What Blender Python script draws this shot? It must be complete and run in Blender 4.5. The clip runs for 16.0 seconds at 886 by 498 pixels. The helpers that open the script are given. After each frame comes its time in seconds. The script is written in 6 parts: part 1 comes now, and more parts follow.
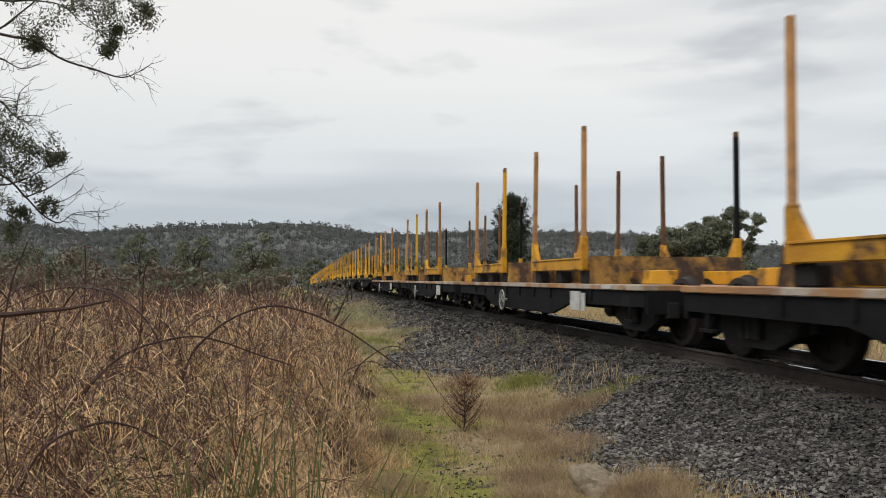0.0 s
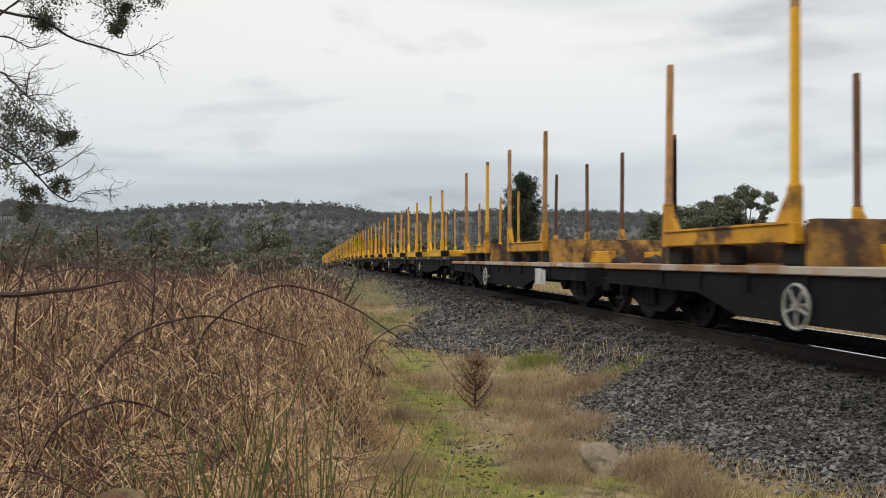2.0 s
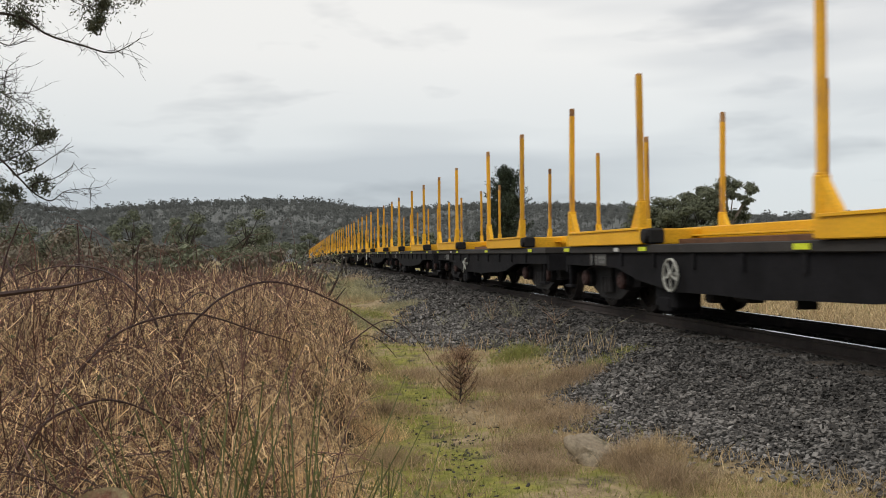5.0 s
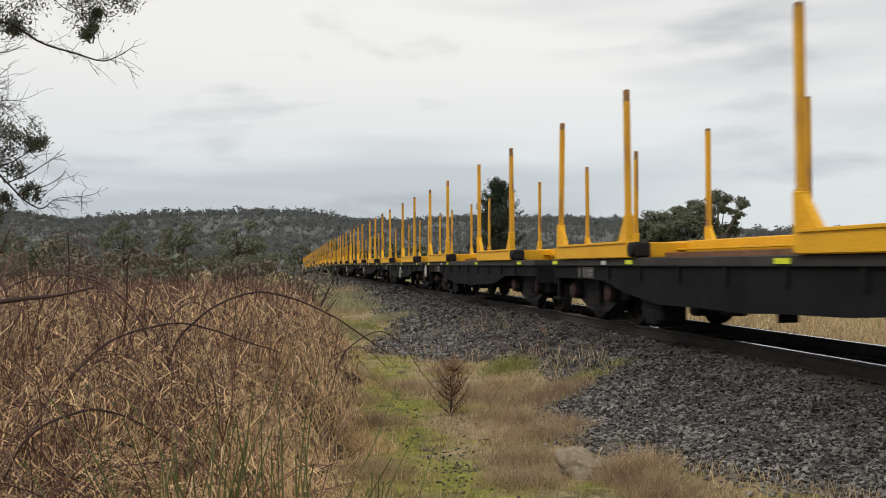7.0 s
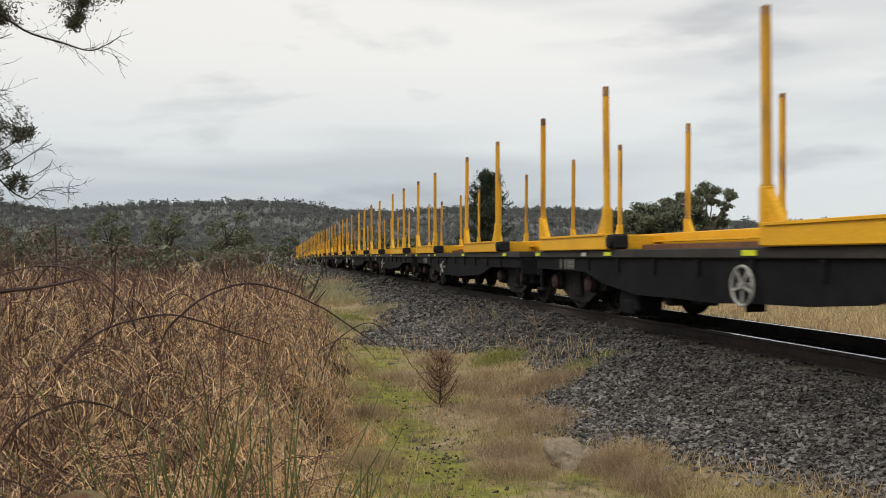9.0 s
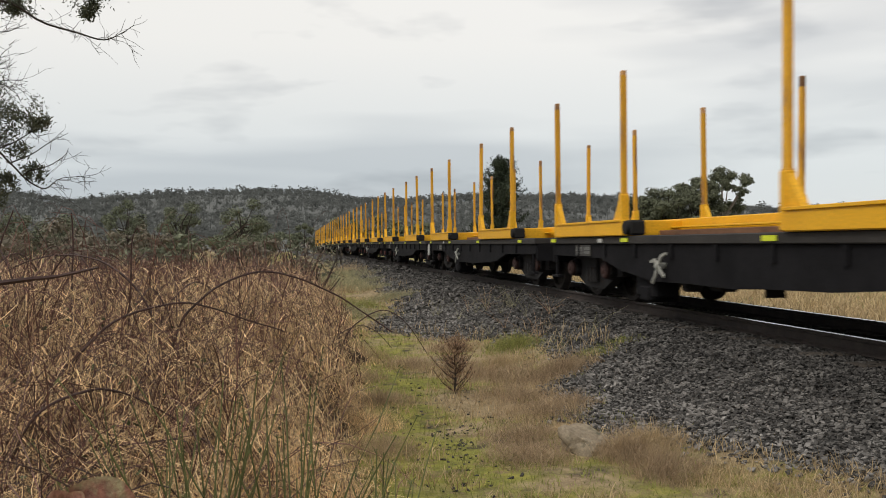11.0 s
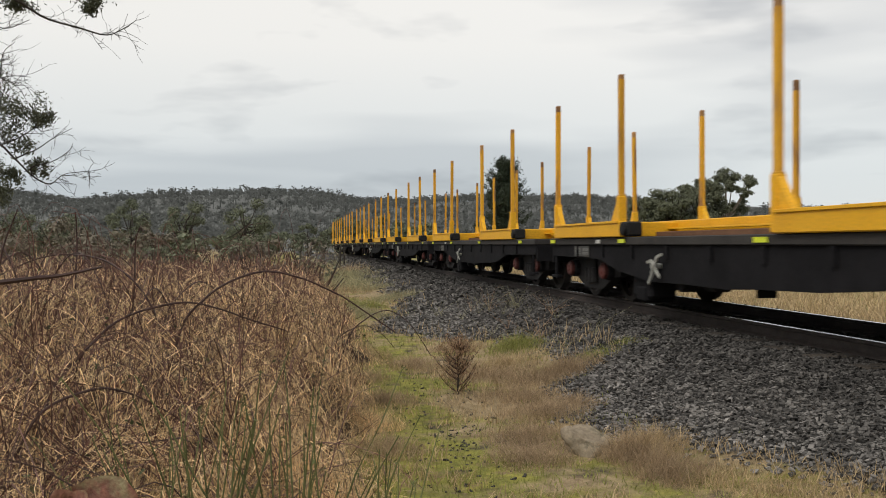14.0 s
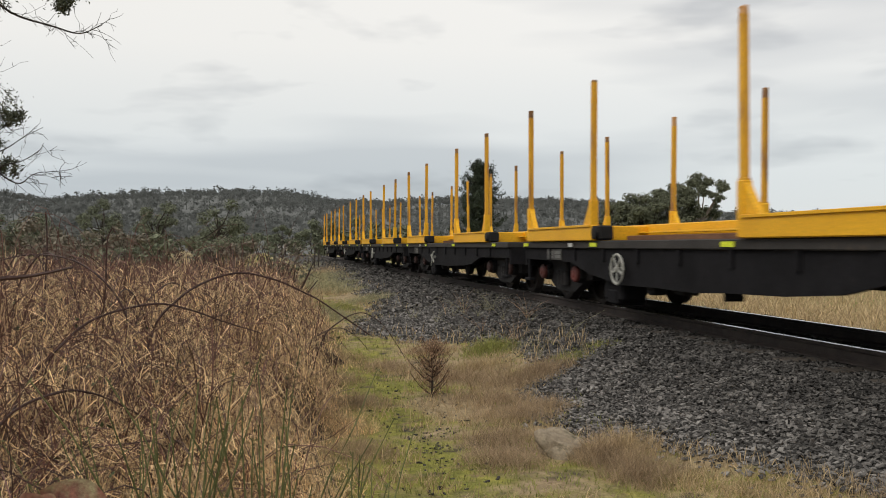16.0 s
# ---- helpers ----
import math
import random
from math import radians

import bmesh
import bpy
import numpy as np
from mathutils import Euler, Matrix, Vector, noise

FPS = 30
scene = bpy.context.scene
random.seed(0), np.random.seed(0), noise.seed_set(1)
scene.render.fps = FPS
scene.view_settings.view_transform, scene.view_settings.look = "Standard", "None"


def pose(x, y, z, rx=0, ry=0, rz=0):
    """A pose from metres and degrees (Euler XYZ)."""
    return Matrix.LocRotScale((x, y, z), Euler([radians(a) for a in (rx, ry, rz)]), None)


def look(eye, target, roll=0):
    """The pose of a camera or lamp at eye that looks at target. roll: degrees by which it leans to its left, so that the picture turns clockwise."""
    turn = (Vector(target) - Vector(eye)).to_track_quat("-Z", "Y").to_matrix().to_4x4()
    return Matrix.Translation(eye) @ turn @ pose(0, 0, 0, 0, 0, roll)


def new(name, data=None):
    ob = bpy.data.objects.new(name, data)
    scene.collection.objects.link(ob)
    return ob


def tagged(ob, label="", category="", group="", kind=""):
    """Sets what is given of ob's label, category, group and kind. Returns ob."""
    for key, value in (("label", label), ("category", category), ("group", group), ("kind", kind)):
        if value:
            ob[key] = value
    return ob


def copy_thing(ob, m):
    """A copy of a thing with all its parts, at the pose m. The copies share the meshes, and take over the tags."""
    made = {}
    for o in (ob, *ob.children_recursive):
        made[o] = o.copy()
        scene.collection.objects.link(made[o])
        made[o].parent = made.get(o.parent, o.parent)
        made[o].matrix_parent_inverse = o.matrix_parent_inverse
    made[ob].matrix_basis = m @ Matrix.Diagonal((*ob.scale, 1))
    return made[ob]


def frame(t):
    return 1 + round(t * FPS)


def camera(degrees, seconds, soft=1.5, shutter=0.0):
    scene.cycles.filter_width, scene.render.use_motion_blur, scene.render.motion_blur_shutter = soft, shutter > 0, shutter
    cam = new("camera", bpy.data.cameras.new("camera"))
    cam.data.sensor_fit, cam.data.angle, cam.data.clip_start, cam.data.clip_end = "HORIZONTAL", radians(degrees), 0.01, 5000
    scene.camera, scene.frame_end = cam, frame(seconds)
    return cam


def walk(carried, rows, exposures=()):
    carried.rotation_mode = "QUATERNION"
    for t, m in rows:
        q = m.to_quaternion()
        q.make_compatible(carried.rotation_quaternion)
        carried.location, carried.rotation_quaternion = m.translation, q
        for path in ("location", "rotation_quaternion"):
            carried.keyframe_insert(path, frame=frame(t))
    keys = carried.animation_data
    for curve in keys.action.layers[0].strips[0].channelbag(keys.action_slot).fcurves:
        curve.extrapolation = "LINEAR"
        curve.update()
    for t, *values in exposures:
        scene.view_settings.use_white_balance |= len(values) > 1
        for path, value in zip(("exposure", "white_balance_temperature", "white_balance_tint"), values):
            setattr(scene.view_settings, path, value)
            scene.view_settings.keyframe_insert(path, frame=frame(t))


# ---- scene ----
cam = camera(54.0, 16.0, soft=0.95, shutter=0.22)
EYE = (0.0, 0.0, 1.31)
PATH = [  # seconds, yaw, pitch, roll
    (0.0, 1.65, 2.02, -0.30),
    (0.5, 1.81, 1.74, -0.20),
    (1.0, 1.88, 1.41, -0.26),
    (1.5, 2.12, 1.10, -0.29),
    (2.0, 2.33, 0.67, -0.21),
    (2.5, 2.02, 0.43, -0.02),
    (3.0, 1.55, 0.36, 0.17),
    (3.5, 1.57, 0.13, 0.31),
    (6.0, 0.79, 0.77, 0.45),
    (6.5, 0.48, 1.05, 0.25),
    (7.0, 0.71, 1.04, 0.04),
    (7.5, 0.79, 0.87, -0.04),
    (8.0, 0.48, 0.65, -0.10),
    (8.5, 0.06, 0.58, 0.10),
    (9.0, 0.00, 0.48, 0.00),
    (9.5, 0.54, 0.21, -0.05),
    (12.0, 0.96, -0.47, 0.34),
    (12.5, 0.59, -0.36, 0.34),
    (13.0, 0.65, -0.38, 0.27),
    (13.5, 1.22, -0.35, 0.28),
    (14.0, 1.15, -0.34, 0.14),
    (14.5, 0.16, -0.54, -0.30),
    (15.0, -0.34, -0.63, -0.60),
    (15.5, -0.36, -0.19, -0.54),
    (16.0, -0.50, -0.17, -0.23),
]
walk(cam, [(t, pose(*EYE, 90 + p, r, y)) for t, y, p, r in PATH], exposures=[(0.0, 0.07, 6500, 10), (1.5, 0.10, 6510, 10), (2.5, 0.13, 6520, 10), (3.5, 0.10, 6540, 10), (12.0, 0.10, 6680, 10), (16.0, 0.10, 6680, 10)])

# the track: a straight line that passes the camera on its right
TRACK_YAW = 11.3
TU = Vector((-math.sin(radians(TRACK_YAW)), math.cos(radians(TRACK_YAW)), 0))
TN = Vector((math.cos(radians(TRACK_YAW)), math.sin(radians(TRACK_YAW)), 0))
RAIL_Z, CENTRE_Q, GAUGE = 0.50, 5.33, 1.067
SPEED = 11.43


def smooth(x):
    x = np.clip(x, 0.0, 1.0)
    return x * x * (3 - 2 * x)


def fall(d):
    """How far the track has dropped at d metres along it."""
    return 1.5 * smooth((np.asarray(d, float) - 50.0) / 200.0)


def at_track(d, q, z=0.0):
    v = TU * d + TN * q
    return Vector((v.x, v.y, z - float(fall(d))))


# ---- sky and sun: an overcast day ----
def build_sky():
    world = bpy.data.worlds.new("overcast_sky")
    scene.world = world
    world.use_nodes = True
    nt = world.node_tree
    nt.nodes.clear()
    out = nt.nodes.new("ShaderNodeOutputWorld")
    sky = nt.nodes.new("ShaderNodeTexSky")
    sky.sky_type, sky.sun_disc = "NISHITA", False
    sky.sun_elevation, sky.sun_rotation = radians(38), radians(60)
    b1 = nt.nodes.new("ShaderNodeBackground")
    b1.inputs[1].default_value = 0.012
    nt.links.new(sky.outputs[0], b1.inputs[0])
    co = nt.nodes.new("ShaderNodeTexCoord")
    sep = nt.nodes.new("ShaderNodeSeparateXYZ")
    nt.links.new(co.outputs["Generated"], sep.inputs[0])

    def cloud(scale, zs, detail, off, rough=0.55):
        m = nt.nodes.new("ShaderNodeMapping")
        m.inputs["Scale"].default_value = (1, 1, zs)
        m.inputs["Location"].default_value = off
        n = nt.nodes.new("ShaderNodeTexNoise")
        n.inputs["Scale"].default_value = scale
        n.inputs["Detail"].default_value = detail
        n.inputs["Roughness"].default_value = rough
        n.inputs["Distortion"].default_value = 0.1
        nt.links.new(co.outputs["Generated"], m.inputs[0])
        nt.links.new(m.outputs[0], n.inputs[0])
        return n.outputs["Fac"]

    def ramp(fac, stops):
        r = nt.nodes.new("ShaderNodeValToRGB")
        while len(r.color_ramp.elements) < len(stops):
            r.color_ramp.elements.new(0.5)
        for e, (p, c) in zip(r.color_ramp.elements, stops):
            e.position, e.color = p, (*c, 1)
        nt.links.new(fac, r.inputs[0])
        return r.outputs[0]

    def mix(kind, fac, a, b):
        m = nt.nodes.new("ShaderNodeMix")
        m.data_type, m.blend_type = "RGBA", kind
        if isinstance(fac, float):
            m.inputs[0].default_value = fac
        else:
            nt.links.new(fac, m.inputs[0])
        nt.links.new(a, m.inputs[6])
        nt.links.new(b, m.inputs[7])
        return m.outputs[2]

    base = ramp(sep.outputs[2], [(0.0, (0.60, 0.665, 0.735)), (0.07, (0.64, 0.69, 0.735)), (0.14, (0.74, 0.765, 0.775)),
                                 (0.22, (0.86, 0.855, 0.835)), (0.34, (0.91, 0.895, 0.862)), (1.0, (0.90, 0.885, 0.85))])
    bands = ramp(cloud(1.9, 7.0, 3.5, (3.1, 0.4, 0.0), 0.45), [(0.38, (0.74, 0.76, 0.785)), (0.57, (1.04, 1.04, 1.03))])
    small = ramp(cloud(4.2, 3.6, 4.0, (0.3, 2.7, 1.0), 0.5), [(0.34, (0.74, 0.75, 0.77)), (0.47, (1, 1, 1))])
    col = mix("MULTIPLY", 1.0, mix("MULTIPLY", 0.8, base, bands), small)
    b2 = nt.nodes.new("ShaderNodeBackground")
    b2.inputs[1].default_value = 0.865
    nt.links.new(col, b2.inputs[0])
    add = nt.nodes.new("ShaderNodeAddShader")
    nt.links.new(b1.outputs[0], add.inputs[0])
    nt.links.new(b2.outputs[0], add.inputs[1])
    nt.links.new(add.outputs[0], out.inputs[0])
    sun = bpy.data.lights.new("sun", "SUN")
    sun.energy, sun.angle, sun.color = 1.5, radians(25), (1.0, 0.96, 0.9)
    new("sun", sun).matrix_world = look((-30, -12, 40), (0, 8, 0))


build_sky()


# ---- materials ----
def material(name, colour, dark=None, scale=6.0, fine=60.0, rough=0.8, metal=0.0, bump=0.3, rust=None, rust_at=(0.55, 0.7),
             rust_scale=3.0, vary=0.0, stretch=(1, 1, 1), island=False, spec=0.3, distance=0.02, light=None):
    """A surface with variation at two scales, patches of wear of another colour, and fine relief."""
    mat = bpy.data.materials.new(name)
    mat.use_nodes = True
    nt = mat.node_tree
    bsdf = nt.nodes["Principled BSDF"]
    bsdf.inputs["Metallic"].default_value = metal
    bsdf.inputs["Specular IOR Level"].default_value = spec
    co = nt.nodes.new("ShaderNodeTexCoord")
    mp = nt.nodes.new("ShaderNodeMapping")
    mp.inputs["Scale"].default_value = stretch
    nt.links.new(co.outputs["Object"], mp.inputs[0])

    def tex(s, detail=4.0, r=0.6):
        n = nt.nodes.new("ShaderNodeTexNoise")
        n.inputs["Scale"].default_value, n.inputs["Detail"].default_value, n.inputs["Roughness"].default_value = s, detail, r
        nt.links.new(mp.outputs[0], n.inputs[0])
        return n.outputs["Fac"]

    def ramp(fac, a, b, pa=0.3, pb=0.7):
        r = nt.nodes.new("ShaderNodeValToRGB")
        r.color_ramp.elements[0].position, r.color_ramp.elements[1].position = pa, pb
        r.color_ramp.elements[0].color, r.color_ramp.elements[1].color = (*a, 1), (*b, 1)
        nt.links.new(fac, r.inputs[0])
        return r.outputs[0]

    def mix(kind, fac, a, b):
        m = nt.nodes.new("ShaderNodeMix")
        m.data_type, m.blend_type = "RGBA", kind
        if isinstance(fac, float):
            m.inputs[0].default_value = fac
        else:
            nt.links.new(fac, m.inputs[0])
        nt.links.new(a, m.inputs[6])
        nt.links.new(b, m.inputs[7])
        return m.outputs[2]

    dark = dark or tuple(c * 0.6 for c in colour)
    col = ramp(tex(scale), dark, colour)
    grain = ramp(tex(fine, 3.0), (0.72, 0.72, 0.72), (1.15, 1.15, 1.15))
    col = mix("MULTIPLY", 0.8, col, grain)
    if rust:
        rr = nt.nodes.new("ShaderNodeRGB")
        rr.outputs[0].default_value = (*rust, 1)
        col = mix("MIX", ramp(tex(rust_scale, 6.0, 0.65), (0, 0, 0), (1, 1, 1), *rust_at), col, mix("MULTIPLY", 0.7, rr.outputs[0], grain))
    if vary:
        g = nt.nodes.new("ShaderNodeNewGeometry" if island else "ShaderNodeObjectInfo")
        lo, hi = tuple(c * (1 - vary) for c in (1, 1, 1)), (light or (1 + vary, 1 + vary, 1 + vary))
        col = mix("MULTIPLY", 1.0, col, ramp(g.outputs["Random Per Island" if island else "Random"], lo, hi, 0.0, 1.0))
    nt.links.new(col, bsdf.inputs["Base Color"])
    rg = nt.nodes.new("ShaderNodeMapRange")
    rg.inputs["To Min"].default_value, rg.inputs["To Max"].default_value = max(0.05, rough - 0.12), min(1.0, rough + 0.12)
    nt.links.new(tex(fine * 0.5), rg.inputs[0])
    nt.links.new(rg.outputs[0], bsdf.inputs["Roughness"])
    if bump:
        bp = nt.nodes.new("ShaderNodeBump")
        bp.inputs["Strength"].default_value, bp.inputs["Distance"].default_value = bump, distance
        nt.links.new(tex(fine), bp.inputs["Height"])
        nt.links.new(bp.outputs[0], bsdf.inputs["Normal"])
    return mat


TUBE = material("streaked_yellow_paint", (0.80, 0.42, 0.03), (0.62, 0.30, 0.02), 1.5, 40, 0.5, bump=0.08, rust=(0.30, 0.15, 0.06),
                rust_at=(0.50, 0.62), rust_scale=2.0, vary=0.15, stretch=(5, 5, 0.7))
YELLOW = material("yellow_paint", (0.86, 0.465, 0.022), (0.73, 0.37, 0.014), 1.5, 40, 0.45, bump=0.08, rust=(0.16, 0.075, 0.03),
                  rust_at=(0.66, 0.74), rust_scale=2.5, vary=0.06)
YELLOW_DIRTY = material("grimy_yellow_paint", (0.50, 0.27, 0.05), (0.26, 0.13, 0.035), 2.0, 40, 0.7, bump=0.12, rust=(0.055, 0.032, 0.022),
                        rust_at=(0.38, 0.55), rust_scale=2.6, vary=0.2)
YELLOW_WORN = material("worn_yellow_paint", (0.70, 0.36, 0.025), (0.50, 0.23, 0.02), 2.0, 40, 0.55, bump=0.12,
                       rust=(0.10, 0.05, 0.025), rust_at=(0.50, 0.62), rust_scale=2.2, vary=0.12)
RUST = material("rusted_steel", (0.20, 0.10, 0.055), (0.10, 0.05, 0.03), 5, 60, 0.85, bump=0.2, vary=0.3)
TIP = material("rusted_stanchion", (0.50, 0.28, 0.12), (0.34, 0.18, 0.08), 3, 50, 0.8, bump=0.15, rust=(0.22, 0.115, 0.06), rust_at=(0.5, 0.65),
               rust_scale=2.0, vary=0.35)
BLACK = material("black_grime", (0.0165, 0.0160, 0.0180), (0.010, 0.0098, 0.011), 3, 40, 0.8, bump=0.15, rust=(0.034, 0.029, 0.029),
                 rust_at=(0.60, 0.78), rust_scale=2.0, spec=0.08)
BOGIE = material("brake_dust_steel", (0.0175, 0.0155, 0.0155), (0.010, 0.0095, 0.0098), 3, 40, 0.8, bump=0.2,
                 rust=(0.035, 0.020, 0.016), rust_at=(0.62, 0.76), rust_scale=2.5)
DULL_CAP = material("rusty_cap", (0.055, 0.026, 0.022), (0.028, 0.017, 0.016), 5, 50, 0.8, bump=0.1)
RED_CAP = material("red_oxide_cap", (0.15, 0.040, 0.033), (0.06, 0.024, 0.021), 5, 50, 0.7, bump=0.1, rust=(0.03, 0.024, 0.022), rust_at=(0.5, 0.65), vary=0.4)
DECK_GREY = material("worn_deck_lip", (0.050, 0.045, 0.042), (0.025, 0.023, 0.022), 1.6, 40, 0.75, bump=0.2, rust=(0.13, 0.095, 0.07), rust_at=(0.60, 0.72), rust_scale=2.2)
WHEEL = material("wheel_steel", (0.034, 0.027, 0.024), (0.018, 0.015, 0.014), 6, 50, 0.6, metal=0.3, bump=0.1)
TREAD = material("polished_steel", (0.72, 0.72, 0.73), (0.62, 0.62, 0.63), 8, 60, 0.17, metal=1.0, bump=0.02)
RAIL_SIDE = material("rail_steel", (0.060, 0.048, 0.043), (0.034, 0.028, 0.026), 6, 60, 0.8, bump=0.15)
DECK_EDGE = material("orange_deck_edge", (0.46, 0.235, 0.09), (0.24, 0.14, 0.085), 1.2, 30, 0.75, bump=0.2,
                     rust=(0.42, 0.37, 0.31), rust_at=(0.46, 0.56), rust_scale=0.9)
PANEL = material("dirty_grey_panel", (0.085, 0.083, 0.080), (0.045, 0.045, 0.044), 6, 60, 0.8, bump=0.05, rust=(0.07, 0.06, 0.05), rust_at=(0.5, 0.65))
WHITE = material("white_paint", (0.62, 0.62, 0.60), (0.40, 0.40, 0.38), 6, 60, 0.7, bump=0.05, rust=(0.14, 0.12, 0.1),
                 rust_at=(0.6, 0.7))
REFLECT = material("yellow_green_reflector", (0.72, 0.80, 0.05), (0.62, 0.70, 0.03), 8, 60, 0.3, bump=0.0)
TIMBER = material("sleeper_timber", (0.10, 0.085, 0.07), (0.05, 0.042, 0.036), 5, 50, 0.9, bump=0.4, stretch=(1, 6, 1), vary=0.2)
STONE = material("ballast_stone", (0.142, 0.134, 0.126), (0.050, 0.047, 0.045), 3, 50, 0.85, bump=0.3, vary=0.75, island=True, light=(2.5, 2.5, 2.5))


def rail_band(mat):
    """Multiplies the stones' colour so that it gets darker towards the rails."""
    nt = mat.node_tree
    socket = nt.nodes["Principled BSDF"].inputs["Base Color"]
    source = socket.links[0].from_socket
    co, mp, sep = (nt.nodes.new("ShaderNode" + k) for k in ("TexCoord", "Mapping", "SeparateXYZ"))
    mp.inputs["Rotation"].default_value = (0, 0, -radians(TRACK_YAW))
    nt.links.new(co.outputs["Object"], mp.inputs[0])
    nt.links.new(mp.outputs[0], sep.inputs[0])
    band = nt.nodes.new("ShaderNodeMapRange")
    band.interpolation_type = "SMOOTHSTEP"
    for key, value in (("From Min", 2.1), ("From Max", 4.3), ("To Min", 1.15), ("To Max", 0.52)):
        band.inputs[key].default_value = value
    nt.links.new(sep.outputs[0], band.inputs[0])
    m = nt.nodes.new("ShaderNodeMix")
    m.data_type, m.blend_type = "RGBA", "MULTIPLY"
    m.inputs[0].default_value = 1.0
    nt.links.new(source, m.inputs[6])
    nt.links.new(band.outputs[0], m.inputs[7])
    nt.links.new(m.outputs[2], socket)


rail_band(STONE)
FADED = material("faded_lettering", (0.20, 0.20, 0.19), (0.11, 0.11, 0.105), 8, 60, 0.8, bump=0.0)
GREY_WHEEL = material("grey_galvanised", (0.46, 0.46, 0.42), (0.30, 0.30, 0.27), 8, 60, 0.6, metal=0.2, bump=0.05)


# ---- mesh helpers ----
def part(name, bm, mat, parent=None, label="", m=None):
    me = bpy.data.meshes.new(name)
    bm.to_mesh(me)
    bm.free()
    me.materials.append(mat)
    ob = new(name, me)
    if parent:
        ob.parent = parent
    if m is not None:
        ob.matrix_basis = m
    if label:
        ob["label"] = label
    return ob


def box(bm, x0, x1, y0, y1, z0, z1, bevel=0.0):
    r = bmesh.ops.create_cube(bm, size=1.0)
    for v in r["verts"]:
        v.co = Vector(((x0 + x1) / 2 + v.co.x * (x1 - x0), (y0 + y1) / 2 + v.co.y * (y1 - y0), (z0 + z1) / 2 + v.co.z * (z1 - z0)))
    if bevel:
        edges = list({e for v in r["verts"] for e in v.link_edges})
        bmesh.ops.bevel(bm, geom=edges, offset=bevel, segments=1, affect="EDGES")
    return bm


def prism(bm, outline, y0, y1):
    """A plate whose outline lies in the xz plane, from y0 to y1."""
    a = [bm.verts.new((x, y0, z)) for x, z in outline]
    b = [bm.verts.new((x, y1, z)) for x, z in outline]
    bm.faces.new(a)
    bm.faces.new(b[::-1])
    for i in range(len(a)):
        j = (i + 1) % len(a)
        bm.faces.new((a[j], a[i], b[i], b[j]))
    bmesh.ops.recalc_face_normals(bm, faces=bm.faces)
    return bm


def lathe(bm, rings, axis="y", seg=20, at=(0, 0, 0)):
    """A turned body: rings of (offset along the axis, radius)."""
    last = None
    for off, r in rings:
        ring = []
        for i in range(seg):
            a = 2 * math.pi * i / seg
            p = (r * math.cos(a), off, r * math.sin(a)) if axis == "y" else (off, r * math.cos(a), r * math.sin(a)) if axis == "x" \
                else (r * math.cos(a), r * math.sin(a), off)
            ring.append(bm.verts.new((p[0] + at[0], p[1] + at[1], p[2] + at[2])))
        if last:
            for i in range(seg):
                j = (i + 1) % seg
                bm.faces.new((last[i], last[j], ring[j], ring[i]))
        else:
            bm.faces.new(ring)
        last = ring
    bm.faces.new(last[::-1])
    bmesh.ops.recalc_face_normals(bm, faces=bm.faces)
    return bm


def bmnew():
    return bmesh.new()


def from_arrays(name, verts, faces, mat):
    """One mesh from an array of vertices and an array of faces that all have the same number of corners."""
    me = bpy.data.meshes.new(name)
    verts, faces = np.asarray(verts, np.float32), np.asarray(faces, np.int32)
    n, k = faces.shape
    me.vertices.add(len(verts))
    me.vertices.foreach_set("co", verts.ravel())
    me.loops.add(n * k)
    me.loops.foreach_set("vertex_index", faces.ravel())
    me.polygons.add(n)
    me.polygons.foreach_set("loop_start", np.arange(0, n * k, k, dtype=np.int32))
    me.update(calc_edges=True)
    me.shade_flat()
    me.materials.append(mat)
    return new(name, me)


# ---- ground ----
def patch_noise(x, y, s, seed=0.0):
    """A smooth wave field between about -1 and 1."""
    return (np.sin(x / s * 1.7 + seed) * np.cos(y / s * 1.3 + seed * 2.1) + 0.6 * np.sin((x + y) / s * 2.9 + seed * 0.7)
            + 0.4 * np.cos((x - 1.7 * y) / s * 4.3 + seed * 1.9)) / 2.0


def dq(x, y):
    return x * TU.x + y * TU.y, x * TN.x + y * TN.y


BALLAST_D = (2.4, 3.7, 4.4, 5.1, 5.6, 7.1, 8.4, 10.7, 11.5, 13.6, 15.5, 20.0, 60.0)
BALLAST_Q = (3.7, 2.95, 2.6, 2.4, 2.08, 2.25, 2.85, 2.85, 2.0, 1.3, 1.9, 2.6, 2.6)


def ballast_edge(d):
    """The q at which the loose ballast ends on the camera's side."""
    d = np.asarray(d, float)
    return np.interp(d, BALLAST_D, BALLAST_Q) + 0.16 * patch_noise(d, d * 0.3, 0.8, 0.5)


def ground_z(x, y):
    """The height of the ground: a ballast bank that carries the track, flat grass on both sides, low relief."""
    x, y = np.asarray(x, float), np.asarray(y, float)
    d, q = dq(x, y)
    bank = np.minimum(smooth((q - 2.0) / 2.1), smooth((8.9 - q) / 2.2))
    z = 0.335 * bank
    rough_part = 1 - bank
    z = z + rough_part * (0.05 * patch_noise(x, y, 1.6, 1.0) + 0.02 * patch_noise(x, y, 0.5, 2.0))
    z = z - rough_part * 0.25 * smooth((q - 9.0) / 6.0)
    return z - fall(d) * smooth((60 - np.abs(q)) / 50)


